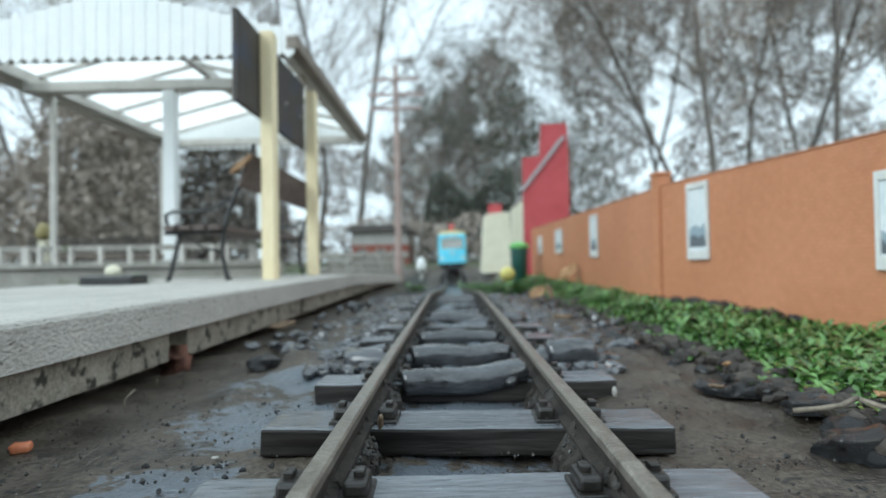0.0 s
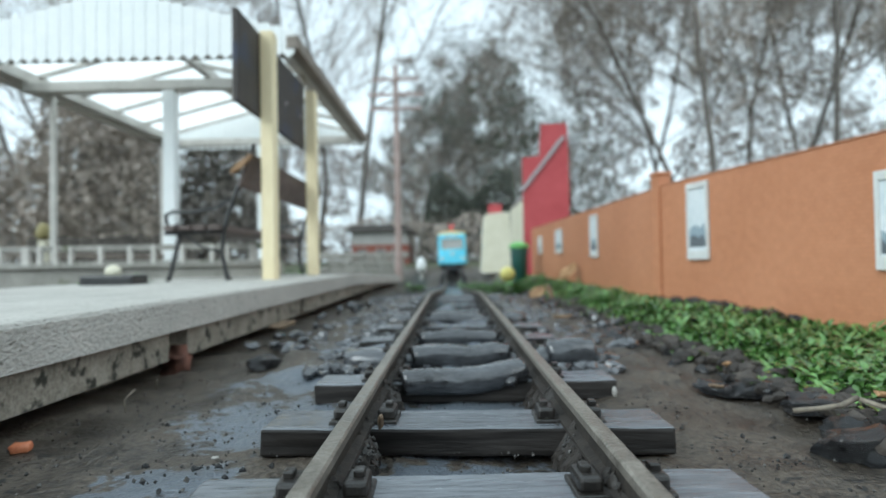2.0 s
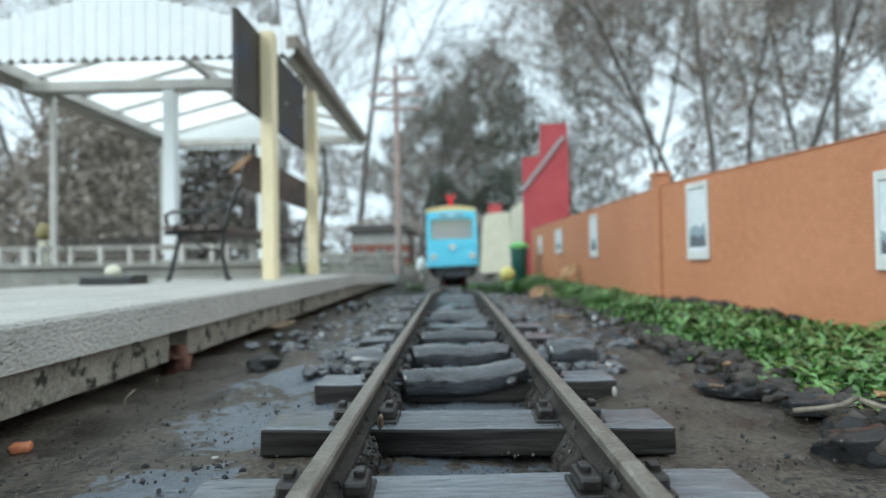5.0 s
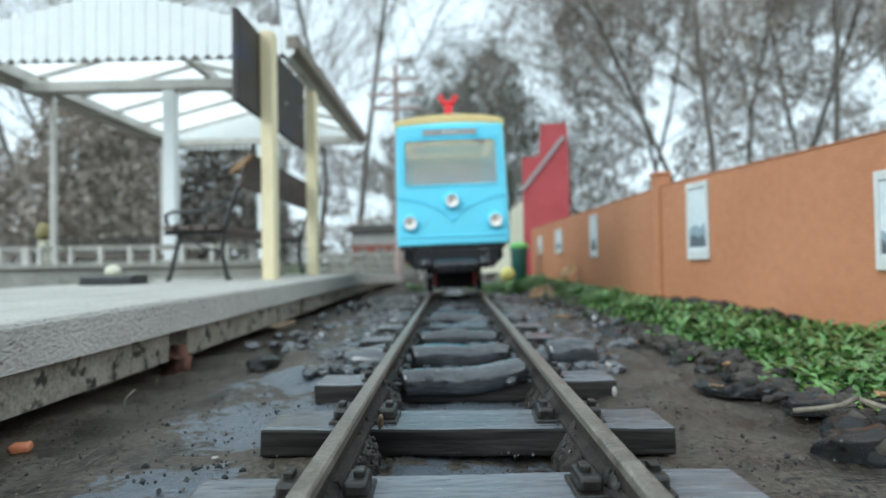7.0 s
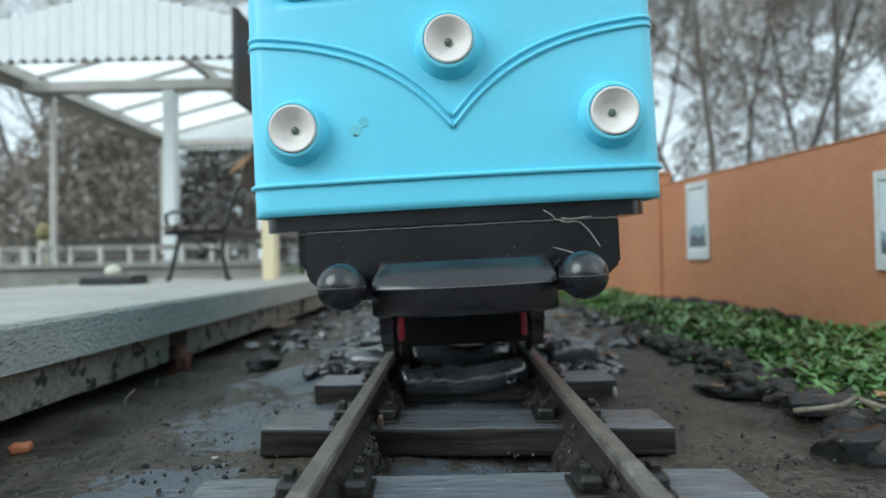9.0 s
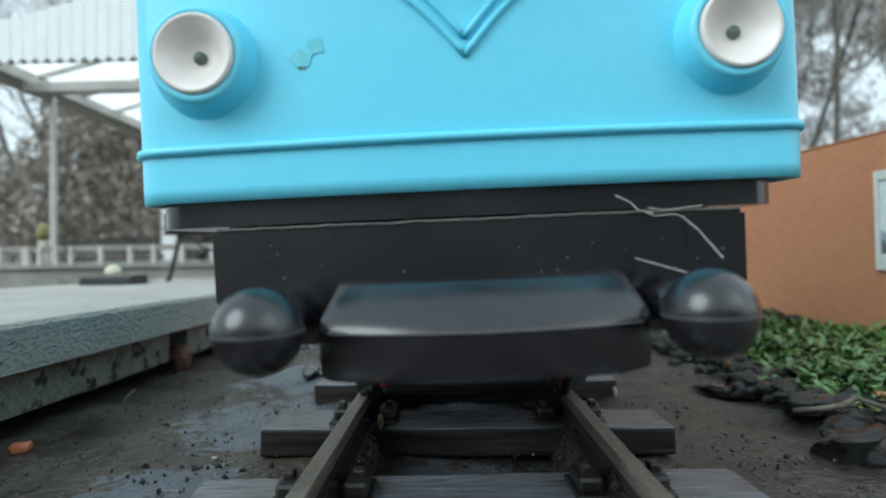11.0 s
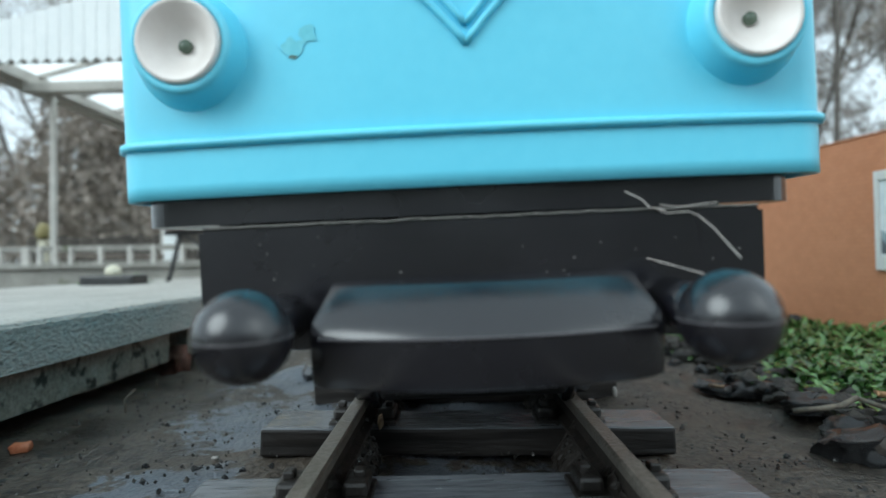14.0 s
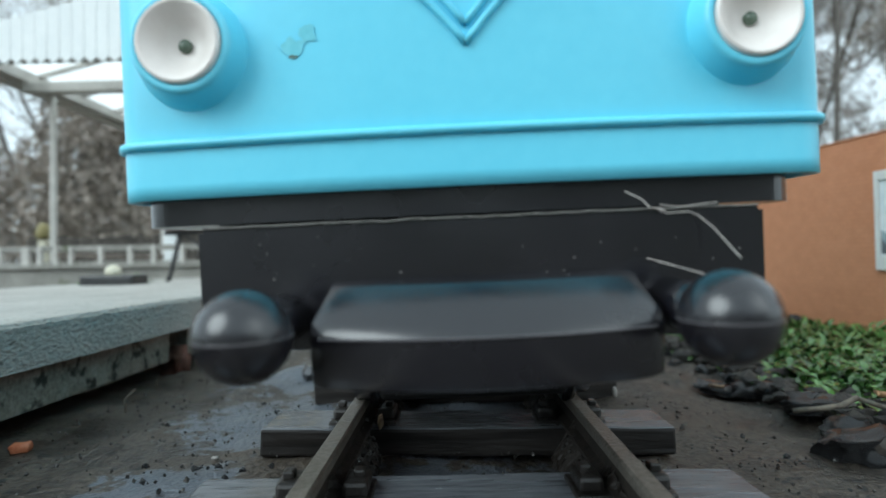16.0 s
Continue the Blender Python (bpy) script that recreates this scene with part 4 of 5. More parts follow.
    for e in bm.edges:
        e.smooth = e.calc_face_angle(0) < radians(35)
    part("roof", bm, M_ROOF, t, "cream-yellow low-arched plastic roof", smooth=True)
    f, b = plan(HW - 0.0045)
    bm = slab(bmesh.new(), f + b, ZT - 0.0010, ZT)
    part("ceiling_liner", bm, M_LINER, t, "off-white ceiling liner")
    part("ceiling_strip", B(-0.037, 0.037, 0.082, 0.126, ZT - 0.0020, ZT - 0.0012, 0.0003), M_TEAL, t, "pale aqua strip across the ceiling")
    # red horned fitting on the roof
    bm = bmesh.new()
    box(bm, -0.0030, 0.0046, 0.030, 0.036, ZT + 0.0095, ZT + 0.0262, 0.001)
    tube(bm, [(-0.0052, 0.033, ZT + 0.0282), (0.0068, 0.033, ZT + 0.0282)], 0.0021, 10)
    for sx in (-1, 1):
        tube(bm, [(0.0008 + sx * 0.0036, 0.033, ZT + 0.0270), (0.0008 + sx * 0.0052, 0.033, ZT + 0.0296), (0.0008 + sx * 0.0064, 0.033, ZT + 0.0326)], [0.0020, 0.0021, 0.0024], 10)
        bmesh.ops.create_icosphere(bm, subdivisions=2, radius=0.0029, matrix=Matrix.Translation((0.0008 + sx * 0.0066, 0.033, ZT + 0.0332)))
    part("roof_fitting", bm, M_REDP, t, "red plastic fitting with two ball-ended horns", smooth=True)
    # lamps
    for x, zz in ((-0.0362, ZB + 0.0194), (0.0362, ZB + 0.0194), (-0.0001, ZB + 0.0369)):
        y = front_y(x, zz)
        hs = part("lamp_housing", lathe(bmesh.new(), [(0.0082, 0.002), (0.0079, 0.0), (0.0073, -0.0008), (0.0067, -0.0034), (0.0064, -0.0041), (0.0056, -0.0044), (0.0053, -0.003), (0.0052, -0.0008)], "Y", 32, at=(x, y, zz)), M_CYAN, body, smooth=True)
        part("lamp_dish", lathe(bmesh.new(), [(0.0054, -0.0014), (0.0054, -0.0046), (0.0051, -0.0050), (0.0047, -0.0047), (0.0030, -0.0026), (0.0009, -0.0020)], "Y", 32, at=(x, y, zz)), M_LAMPW, hs, "white concave lamp dish", smooth=True)
        part("bulb", lathe(bmesh.new(), [(0.0009, -0.0012), (0.0009, -0.0024), (0.0006, -0.0028), (0.0001, -0.0029)], "Y", 12, at=(x, y, zz)), M_BULB, hs, "tiny dull green bulb", smooth=True)
    # olive smear and chip on the front
    for cx, cz, rx, rz, m, label in ((-0.0226, 0.0191, 0.0017, 0.0012, M_GRIME, "faint olive smear"), (-0.0206, 0.0207, 0.0010, 0.0011, M_GRIME, "faint olive smear"), (-0.0226, 0.0178, 0.0007, 0.00022, M_BULB, "dark chip in the plastic")):
        bm = bmesh.new()
        ring = []
        for k in range(22):
            a = 2 * math.pi * k / 22
            r = 1 + 0.6 * noise.noise((math.cos(a) * 1.7, math.sin(a) * 1.7, cx * 900))
            x, zz = cx + rx * r * math.cos(a), ZB + cz + rz * r * math.sin(a)
            ring.append(bm.verts.new((x, front_y(x, zz) - 0.00012, zz)))
        bm.faces.new(ring)
        part("smear", bm, m, body, label)
    # chassis
    f, b = plan(HW - 0.0028)
    part("floor_pan", slab(bmesh.new(), [(x - 0.0007, y + 0.002) for x, y in f] + [(x - 0.0007, y - 0.002) for x, y in b], ZB - 0.0036, ZB + 0.001), M_BLACK, t)
    part("under_frame", B(-0.0315, 0.034, 0.003, LEN - 0.01, ZB - 0.0056, ZB - 0.0037, 0.0004), M_BLACK, t)
    o = [(-0.0347, 0.0507), (-0.0347, 0.0405), (-0.029, 0.0350), (0.0295, 0.0350), (0.0357, 0.0405), (0.0357, 0.0507)]
    bm = slab(bmesh.new(), o, -0.006, 0.011, FACE_XZ)
    bmesh.ops.bevel(bm, geom=list(bm.edges), offset=0.0006, segments=2, affect="EDGES")
    part("buffer_beam", bm, M_BLACK, t, "dusty black buffer beam")
    # bumper: a bevelled block, bowed in plan, with a moulding seam
    prof = [(-0.0178, 0.0431), (-0.0184, 0.0428), (-0.0222, 0.0393), (-0.0227, 0.0386), (-0.0231, 0.0381), (-0.0233, 0.0376), (-0.0231, 0.0335), (-0.0227, 0.0323), (-0.0215, 0.0318), (-0.0120, 0.0318), (-0.0100, 0.0370), (-0.0110, 0.0428), (-0.0125, 0.0434)]

    def bow(x):
        return 0.0034 * min(1.0, abs(x) / 0.0178) ** 2.2
    bm = bmesh.new()
    rings = []
    for x, k in [(-0.0190, 0.0), (-0.0188, 0.4), (-0.0184, 0.75), (-0.0176, 0.95)] + [(x, 1.0) for x in np.linspace(-0.0166, 0.0166, 15)] + [(0.0176, 0.95), (0.0184, 0.75), (0.0188, 0.4), (0.0190, 0.0)]:
        top = 0.92 + 0.08 * k
        rings.append([bm.verts.new((0.0005 + x * (0.975 if pz > 0.0425 else 1.055), -0.0115 + (py + 0.0115) * (0.72 + 0.28 * k) + (bow(x) if py < -0.015 else 0), 0.0376 + (pz - 0.0376) * top)) for py, pz in prof])
    for a, b in zip(rings, rings[1:]):
        for k in range(len(prof)):
            bm.faces.new((a[k], a[(k + 1) % len(prof)], b[(k + 1) % len(prof)], b[k]))
    bm.faces.new(rings[0])
    bm.faces.new(rings[-1])
    bmesh.ops.recalc_face_normals(bm, faces=bm.faces)
    for e in bm.edges:
        e.smooth = e.calc_face_angle(0) < radians(20)
    bmp = part("bumper", bm, M_BLACK, t, "chunky black plastic centre bumper", smooth=True)
    part("bumper_seam", tube(bmesh.new(), [(-0.0195, -0.0160, 0.0378)] + [(0.0005 + x * 1.055, -0.02335 + bow(x), 0.0378) for x in np.linspace(-0.0172, 0.0172, 21)] + [(0.0205, -0.0160, 0.0378)], 0.00016, 6), M_SEAM, bmp)
    for sx in (-1, 1):
        c = (sx * 0.0240, -0.0253, 0.0392)
        bm = bmesh.new()
        pr = [(0.0048 * math.sin(a) + 0.00005, -0.0048 * math.cos(a)) for a in np.linspace(0, math.pi, 20)]
        lathe(bm, pr, "Z", 36, at=c)
        bf = part("buffer", bm, M_BLACK, t, "round black ball buffer", smooth=True)
        part("buffer_seam", lathe(bmesh.new(), [(0.0047, -0.00012), (0.00487, -0.0001), (0.00487, 0.0001), (0.0047, 0.00012)], "Z", 36, at=c), M_SEAM, bf, smooth=True)
        part("buffer_stem", tube(bmesh.new(), [(sx * 0.0243, -0.0212, 0.0392), (sx * 0.0240, -0.0105, 0.0392)], 0.0030, 14), M_BLACK, bf, smooth=True)
    # running gear
    part("motor_block", B(-0.0185, 0.0185, 0.030, LEN - 0.03, 0.0165, ZB - 0.006, 0.001), M_UNDERSHADE, t)
    for y in (0.048, LEN - 0.06):
        for sx in (-1, 1):
            bm = lathe(bmesh.new(), [(0.0115, 0.0), (0.0145, 0.0), (0.0145, 0.0012), (0.0128, 0.0016), (0.0126, 0.0048), (0.0115, 0.005)] if sx > 0 else
                       [(0.0115, 0.0), (0.0145, 0.0), (0.0145, -0.0012), (0.0128, -0.0016), (0.0126, -0.0048), (0.0115, -0.005)], "X", 28)
            w = part("wheel", bm, M_BLACK, t, smooth=True)
            WHEELS.append((w, (sx * 0.0205, y, 0.0250)))
            part("wheel_disc", lathe(bmesh.new(), [(0.0116, sx * 0.0006), (0.0116, sx * 0.0044)], "X", 24), M_REDP, w, "red wheel centre")
            part("axle_nut", lathe(bmesh.new(), [(0.0022, sx * 0.0045), (0.0020, sx * 0.0062), (0.0001, sx * 0.0064)], "X", 6), M_CHAIR, w)
    for sx in (-1, 1):
        part("side_frame", B(sx * 0.031 - 0.002, sx * 0.031 + 0.002, 0.030, LEN - 0.02, 0.034, ZB - 0.006, 0.001), M_UNDERSHADE, t)
        part("red_bracket", B(sx * 0.0178 - 0.0012, sx * 0.0178 + 0.0012, 0.030, 0.034, 0.0185, 0.036, 0.0004), M_SHADERED, t, "red bracket below the bumper with shade in its colour")
    # inside
    part("cabin_floor", B(-0.046, 0.046, 0.004, LEN - 0.004, ZB + 0.0012, ZB + 0.003), M_INT, t)
    for y in (0.045, 0.085, 0.12):
        part("seat_back", B(-0.040, 0.040, y, y + 0.003, ZB + 0.0031, ZB + 0.045, 0.001), M_INT, t, "tan moulded seat back")
    part("rear_header", B(-0.038, 0.038, LEN - 0.012, LEN - 0.008, ZB + 0.0850, ZB + 0.0925, 0.0008), M_INT, t, "tan strip above the rear window")
    part("rear_panel", B(-0.037, 0.037, LEN - 0.016, LEN - 0.0125, ZB + 0.0930, ZB + 0.1028, 0.0008), M_SAGE, t, "sage green strip inside the rear end")
    wire = [(-0.036, 0.060, ZB + 0.0790), (-0.034, 0.056, ZB + 0.0905), (-0.028, 0.050, ZB + 0.0985), (-0.014, 0.040, ZB + 0.1018), (0.0, 0.034, ZB + 0.1022), (0.012, 0.036, ZB + 0.1018), (0.024, 0.043, ZB + 0.1005), (0.034, 0.054, ZB + 0.0985)]
    part("light_wire", tube(bmesh.new(), wire, [0.0008, 0.0008, 0.0009, 0.0010, 0.0012, 0.0016, 0.0019, 0.0016], 8), M_REDP, t, "red lighting wire looped under the roof", smooth=True)
    for pts in ([(-0.036, 0.02, 0.1205), (-0.008, 0.03, 0.1145)], [(-0.002, 0.02, 0.1245), (0.030, 0.03, 0.1165)]):
        part("brass_rod", tube(bmesh.new(), pts, 0.0006, 6), M_INT, t, "pale brass rod behind the windscreen")
    part("rear_apron", slab(bmesh.new(), [(-0.0445, 0.0512), (-0.0445, 0.0430), (-0.0350, 0.0340), (0.0350, 0.0340), (0.0445, 0.0430), (0.0445, 0.0512)], -0.028, -0.020, FACE_XZ), M_BLACK, t)
    # dust along the beam's top edge and specks on its face
    part("dust_line", tube(bmesh.new(), [(-0.0340, -0.0107, 0.0507)] + [(x, -0.0107 + 0.0002 * noise.noise((x * 900, 1, 1)), 0.0507 + 0.0002 * noise.noise((x * 1500, 0, 0))) for x in np.linspace(-0.033, 0.033, 40)] + [(0.0350, -0.0107, 0.0507)], 0.00016, 5), M_DUST, t, "thin line of grey dust")
    rr = random.Random(14)
    for k in range(16):
        x, z = rr.uniform(-0.033, 0.033), rr.uniform(0.0425, 0.0492)
        q = rr.uniform(0.00008, 0.0002)
        part("dust_speck", lathe(bmesh.new(), [(0.00001, -q), (q, 0), (0.00001, q)], "Y", 6, at=(x, -0.01105, z)), M_DUST, t)
    # cobweb threads caught on the beam
    for pts in ([(0.0222, -0.0110, 0.0508), (0.0236, -0.0113, 0.0501), (0.0262, -0.0114, 0.0502), (0.0272, -0.0116, 0.0497), (0.0285, -0.0130, 0.0480), (0.0292, -0.0145, 0.0463), (0.0298, -0.0165, 0.0445)],
                [(0.0208, -0.0116, 0.0447), (0.0236, -0.0135, 0.0437), (0.0262, -0.0180, 0.0426)], [(0.0196, -0.0080, 0.0532), (0.0210, -0.0100, 0.0520), (0.0216, -0.0110, 0.0509), (0.0236, -0.0111, 0.0505)], [(0.0228, -0.0112, 0.0512), (0.0250, -0.0112, 0.0508), (0.0300, -0.0108, 0.0512)]):
        part("cobweb_thread", tube(bmesh.new(), pts, 0.00009, 5), M_WEBS, t, "dusty cobweb thread")
    return t


tram = make_tram()


# ================= plants and litter =================
def leaf_verts(base, length, width_, yaw, tilt, curl):
    """Six points of a bent oval leaf."""
    d = Vector((math.cos(yaw) * math.cos(tilt), math.sin(yaw) * math.cos(tilt), math.sin(tilt)))
    s = Vector((-math.sin(yaw), math.cos(yaw), 0))
    n = d.cross(s)
    mid1 = base + d * length * 0.35 + n * curl * length * 0.12
    mid2 = base + d * length * 0.72 + n * curl * length * 0.05
    tip = base + d * length - n * curl * length * 0.15
    return [base, mid1 + s * width_ * 0.5, mid2 + s * width_ * 0.42, tip, mid2 - s * width_ * 0.42, mid1 - s * width_ * 0.5, mid1 - n * width_ * 0.12, mid2 - n * width_ * 0.12]


def wall_x(y):
    return 0.169 + (0.452 - y) * 0.1816 if y < 0.455 else 0.171 - (y - 0.455) * 0.0242


def make_weeds():
    rnd = random.Random(21)
    verts, faces = [], []
    for k in range(46000):
        y = 0.10 + 1.0 * rnd.random() ** 1.5
        edge = 0.104 + 0.010 * noise.noise((y * 16, 0, 0)) + 0.006 * noise.noise((y * 50, 4, 0)) + max(0, y - 0.5) * 0.02
        xw = wall_x(y) - 0.003
        x = edge + (xw - edge) * rnd.random()
        if rnd.random() < 0.025:
            x = edge - abs(rnd.gauss(0, 0.004))
        e = max(0.06, min(1, (x - edge) / 0.016))
        h = 0.0140 * e * (0.72 + 0.5 * noise.noise((x * 45, y * 45, 2)))
        if x > xw - 0.016 and y > 0.2:
            h *= 0.7
        h *= 0.40 + 0.60 * max(0.0, min(1.0, (y - 0.14) / 0.24))
        z = max(0.001, h * rnd.uniform(0.30, 1.0))
        base = Vector((x, y, z))
        ln = rnd.uniform(0.0040, 0.0080)
        vs = leaf_verts(base, ln, ln * rnd.uniform(0.22, 0.38), rnd.uniform(0, 6.283), rnd.uniform(-0.35, 0.75), rnd.uniform(0.2, 1.4))
        i = len(verts)
        verts += [tuple(v) for v in vs]
        faces += [(i, i + 1, i + 6), (i + 1, i + 2, i + 7, i + 6), (i + 2, i + 3, i + 7), (i, i + 6, i + 5), (i + 6, i + 7, i + 4, i + 5), (i + 7, i + 3, i + 4)]
    for cx, cy, r, n in ((-0.085, 1.24, 0.02, 220), (0.05, 1.5, 0.04, 300), (0.090, 1.10, 0.045, 700), (0.105, 0.86, 0.03, 420), (0.07, 1.35, 0.04, 400), (-0.19, 0.70, 0.03, 160), (-0.26, 0.43, 0.03, 120)):
        for k in range(n):
            a, q = rnd.uniform(0, 6.28), r * math.sqrt(rnd.random())
            base = Vector((0, 0, dip(cx + q * math.cos(a), cy + q * math.sin(a)))) + Vector((cx + q * math.cos(a), cy + q * math.sin(a), rnd.uniform(0.001, 0.018 if cx > -0.15 else 0.03)))
            ln = rnd.uniform(0.007, 0.012)
            vs = leaf_verts(base, ln, ln * 0.5, rnd.uniform(0, 6.283), rnd.uniform(-0.2, 0.8), 0.8)
            i = len(verts)
            verts += [tuple(v) for v in vs]
            faces += [(i, i + 1, i + 6), (i + 1, i + 2, i + 7, i + 6), (i + 2, i + 3, i + 7), (i, i + 6, i + 5), (i + 6, i + 7, i + 4, i + 5), (i + 7, i + 3, i + 4)]
    me = bpy.data.meshes.new("weeds")
    me.from_pydata(verts, [], faces)
    me.materials.append(M_LEAF)
    for p in me.polygons:
        p.use_smooth = True
    tagged(new("weeds", me), "dense bright green chickweed along the foot of the wall", "weeds", kind="stuff")


make_weeds()


def make_stones():
    rnd = random.Random(31)
    shapes = []
    for k in range(7):
        bm = stone_bm(rnd, 1.0, rnd.uniform(0.55, 0.9), rnd.uniform(0.4, 0.62), 0.62, 3)
        me = bpy.data.meshes.new("shale_stone")
        bm.to_mesh(me)
        bm.free()
        me.materials.append(M_SHALE)
        for p in me.polygons:
            p.use_smooth = True
        shapes.append(me)

    def put(x, y, s, z=0.0, rz=None):
        ob = new("shale_stone", rnd.choice(shapes))
        ob.matrix_basis = Matrix.Translation((x, y, z + 0.16 * s - 0.0012 + dip(x, y))) @ Euler((rnd.uniform(-0.25, 0.25), rnd.uniform(-0.25, 0.25), rnd.uniform(0, 6.28) if rz is None else rz)).to_matrix().to_4x4() @ Matrix.Diagonal((s, s, s, 1))
        tagged(ob, "jagged wet black shale stone on the ash", "stone", "shale stones beside the track")
    # the large flat ones by the weeds
    put(0.0845, 0.1245, 0.0090, 0.001, 0.2)
    put(0.0935, 0.1560, 0.0090, 0.001, 0.5)
    put(0.0985, 0.1200, 0.0060, 0, 1.0)
    put(0.0920, 0.1400, 0.0070, 0, 1.0)
    put(0.0920, 0.1800, 0.0080, 0, 0.1)
    put(0.0820, 0.1850, 0.0060, 0, 0.1)
    put(0.0845, 0.107, 0.0035)
    put(0.0955, 0.1180, 0.0045)
    for k in range(46):
        y = 0.17 + 0.75 * rnd.random() ** 1.4
        put(0.099 + rnd.gauss(0, 0.006) - 0.03 * max(0, 0.30 - y) * 0 - (0.012 if y > 0.28 else 0) * rnd.random(), y, rnd.uniform(0.003, 0.0075))
    for k in range(44):
        y = 0.23 + 0.8 * rnd.random() ** 1.2
        s = rnd.choice((-1, 1))
        put(s * rnd.uniform(0.05, 0.088 if s > 0 else 0.098), y, rnd.uniform(0.0035, 0.0085))
    for k in range(40):
        y = 0.235 + 0.75 * rnd.random()
        put(rnd.uniform(-0.018, 0.018), y, rnd.uniform(0.003, 0.006), 0.001)
    for k in range(22):
        put(wall_x(0.33) - 0.012 + rnd.gauss(0, 0.006) - (0.012 if k > 8 else 0), 0.30 + 0.16 * rnd.random(), rnd.uniform(0.005, 0.009), 0.0085)
    # broken ballast round the far sleepers
    verts, faces = [], []
    ib = bmesh.new()
    bmesh.ops.create_icosphere(ib, subdivisions=1, radius=1.0)
    iv, jf = [v.co.copy() for v in ib.verts], [[v.index for v in f.verts] for f in ib.faces]
    ib.free()
    for k in range(3400):
        y = 0.205 + 1.5 * rnd.random() ** 1.5
        x = rnd.gauss(0, 0.05)
        if abs(x) > 0.103 or abs(abs(x) - 0.0236) < 0.004 or (abs(x) > 0.06 and y < 0.26):
            continue
        s = rnd.uniform(0.0012, 0.0046) * (0.6 if abs(x) < 0.021 else 1)
        i = len(verts)
        c = Vector((x, y, 0.0012 + s * 0.2 + 0.001 * rnd.random() + dip(x, y)))
        q = Euler((rnd.uniform(-0.4, 0.4), rnd.uniform(-0.4, 0.4), rnd.uniform(0, 6))).to_matrix()
        sx, sy, sz = rnd.uniform(0.8, 1.5), rnd.uniform(0.7, 1.1), rnd.uniform(0.45, 0.8)
        for v in iv:
            u = v * rnd.uniform(0.75, 1.2)
            verts.append(tuple(c + q @ Vector((u.x * sx, u.y * sy, u.z * sz)) * s))
        faces += [tuple(i + a for a in f) for f in jf]
    me = bpy.data.meshes.new("ballast")
    me.from_pydata(verts, [], faces)
    me.materials.append(M_BALLAST)
    tagged(new("ballast", me), "wet black broken ballast between the sleepers", "ballast", kind="stuff")
    # dark soil crumbs along the edge of the weeds
    verts, faces = [], []
    for k in range(1500):
        y = 0.11 + 0.9 * rnd.random() ** 1.5
        x = 0.104 + 0.010 * noise.noise((y * 16, 0, 0)) + 0.006 * noise.noise((y * 50, 4, 0)) + max(0, y - 0.5) * 0.02 - 0.003 + rnd.gauss(0, 0.005)
        s = rnd.uniform(0.0006, 0.0034) * (0.7 + 0.6 * rnd.random())
        i = len(verts)
        c = Vector((x, y, s * 0.25 + 0.003 * rnd.random() ** 2 + dip(x, y)))
        for v in iv:
            u = v * rnd.uniform(0.65, 1.25)
            verts.append(tuple(c + Vector((u.x * 1.2, u.y, u.z * 0.75)) * s))
        faces += [tuple(i + a for a in f) for f in jf]
    me = bpy.data.meshes.new("soil_crumbs")
    me.from_pydata(verts, [], faces)
    me.materials.append(M_SOIL)
    tagged(new("soil_crumbs", me), "crumbling black-brown soil along the weeds", "soil", kind="stuff")
    # scattered grit
    verts, faces = [], []
    for k in range(4200):
        y = 0.075 + 0.5 * rnd.random() ** 1.8
        x = rnd.uniform(-0.108, 0.11)
        if k % 3 == 0:
            x = rnd.choice((-1, 1)) * 0.0236 + rnd.choice((-1, 1)) * rnd.uniform(0.0018, 0.0055)
        s = rnd.uniform(0.0002, 0.0006) * (1.4 if k % 23 == 0 else 1)
        i = len(verts)
        c = Vector((x, y, 0.0002 + s * 0.4 + (0.0068 * rnd.random() ** 1.5 if k % 3 == 0 else 0)))
        q = Euler((rnd.uniform(0, 6), rnd.uniform(0, 6), rnd.uniform(0, 6))).to_matrix()
        for v in ((1, 0, 0), (-1, 0, 0), (0, 1, 0), (0, -1, 0), (0, 0, 0.7), (0, 0, -0.7)):
            verts.append(tuple(c + q @ Vector(v) * s * rnd.uniform(0.7, 1.2)))
        for a, b, d in ((0, 2, 4), (2, 1, 4), (1, 3, 4), (3, 0, 4), (2, 0, 5), (1, 2, 5), (3, 1, 5), (0, 3, 5)):
            faces.append((i + a, i + b, i + d))
    me = bpy.data.meshes.new("grit")
    me.from_pydata(verts, [], faces)
    me.materials.append(M_GRIT)
    tagged(new("grit", me), "loose dark ash grit scattered over the ground", "grit", kind="stuff")


make_stones()


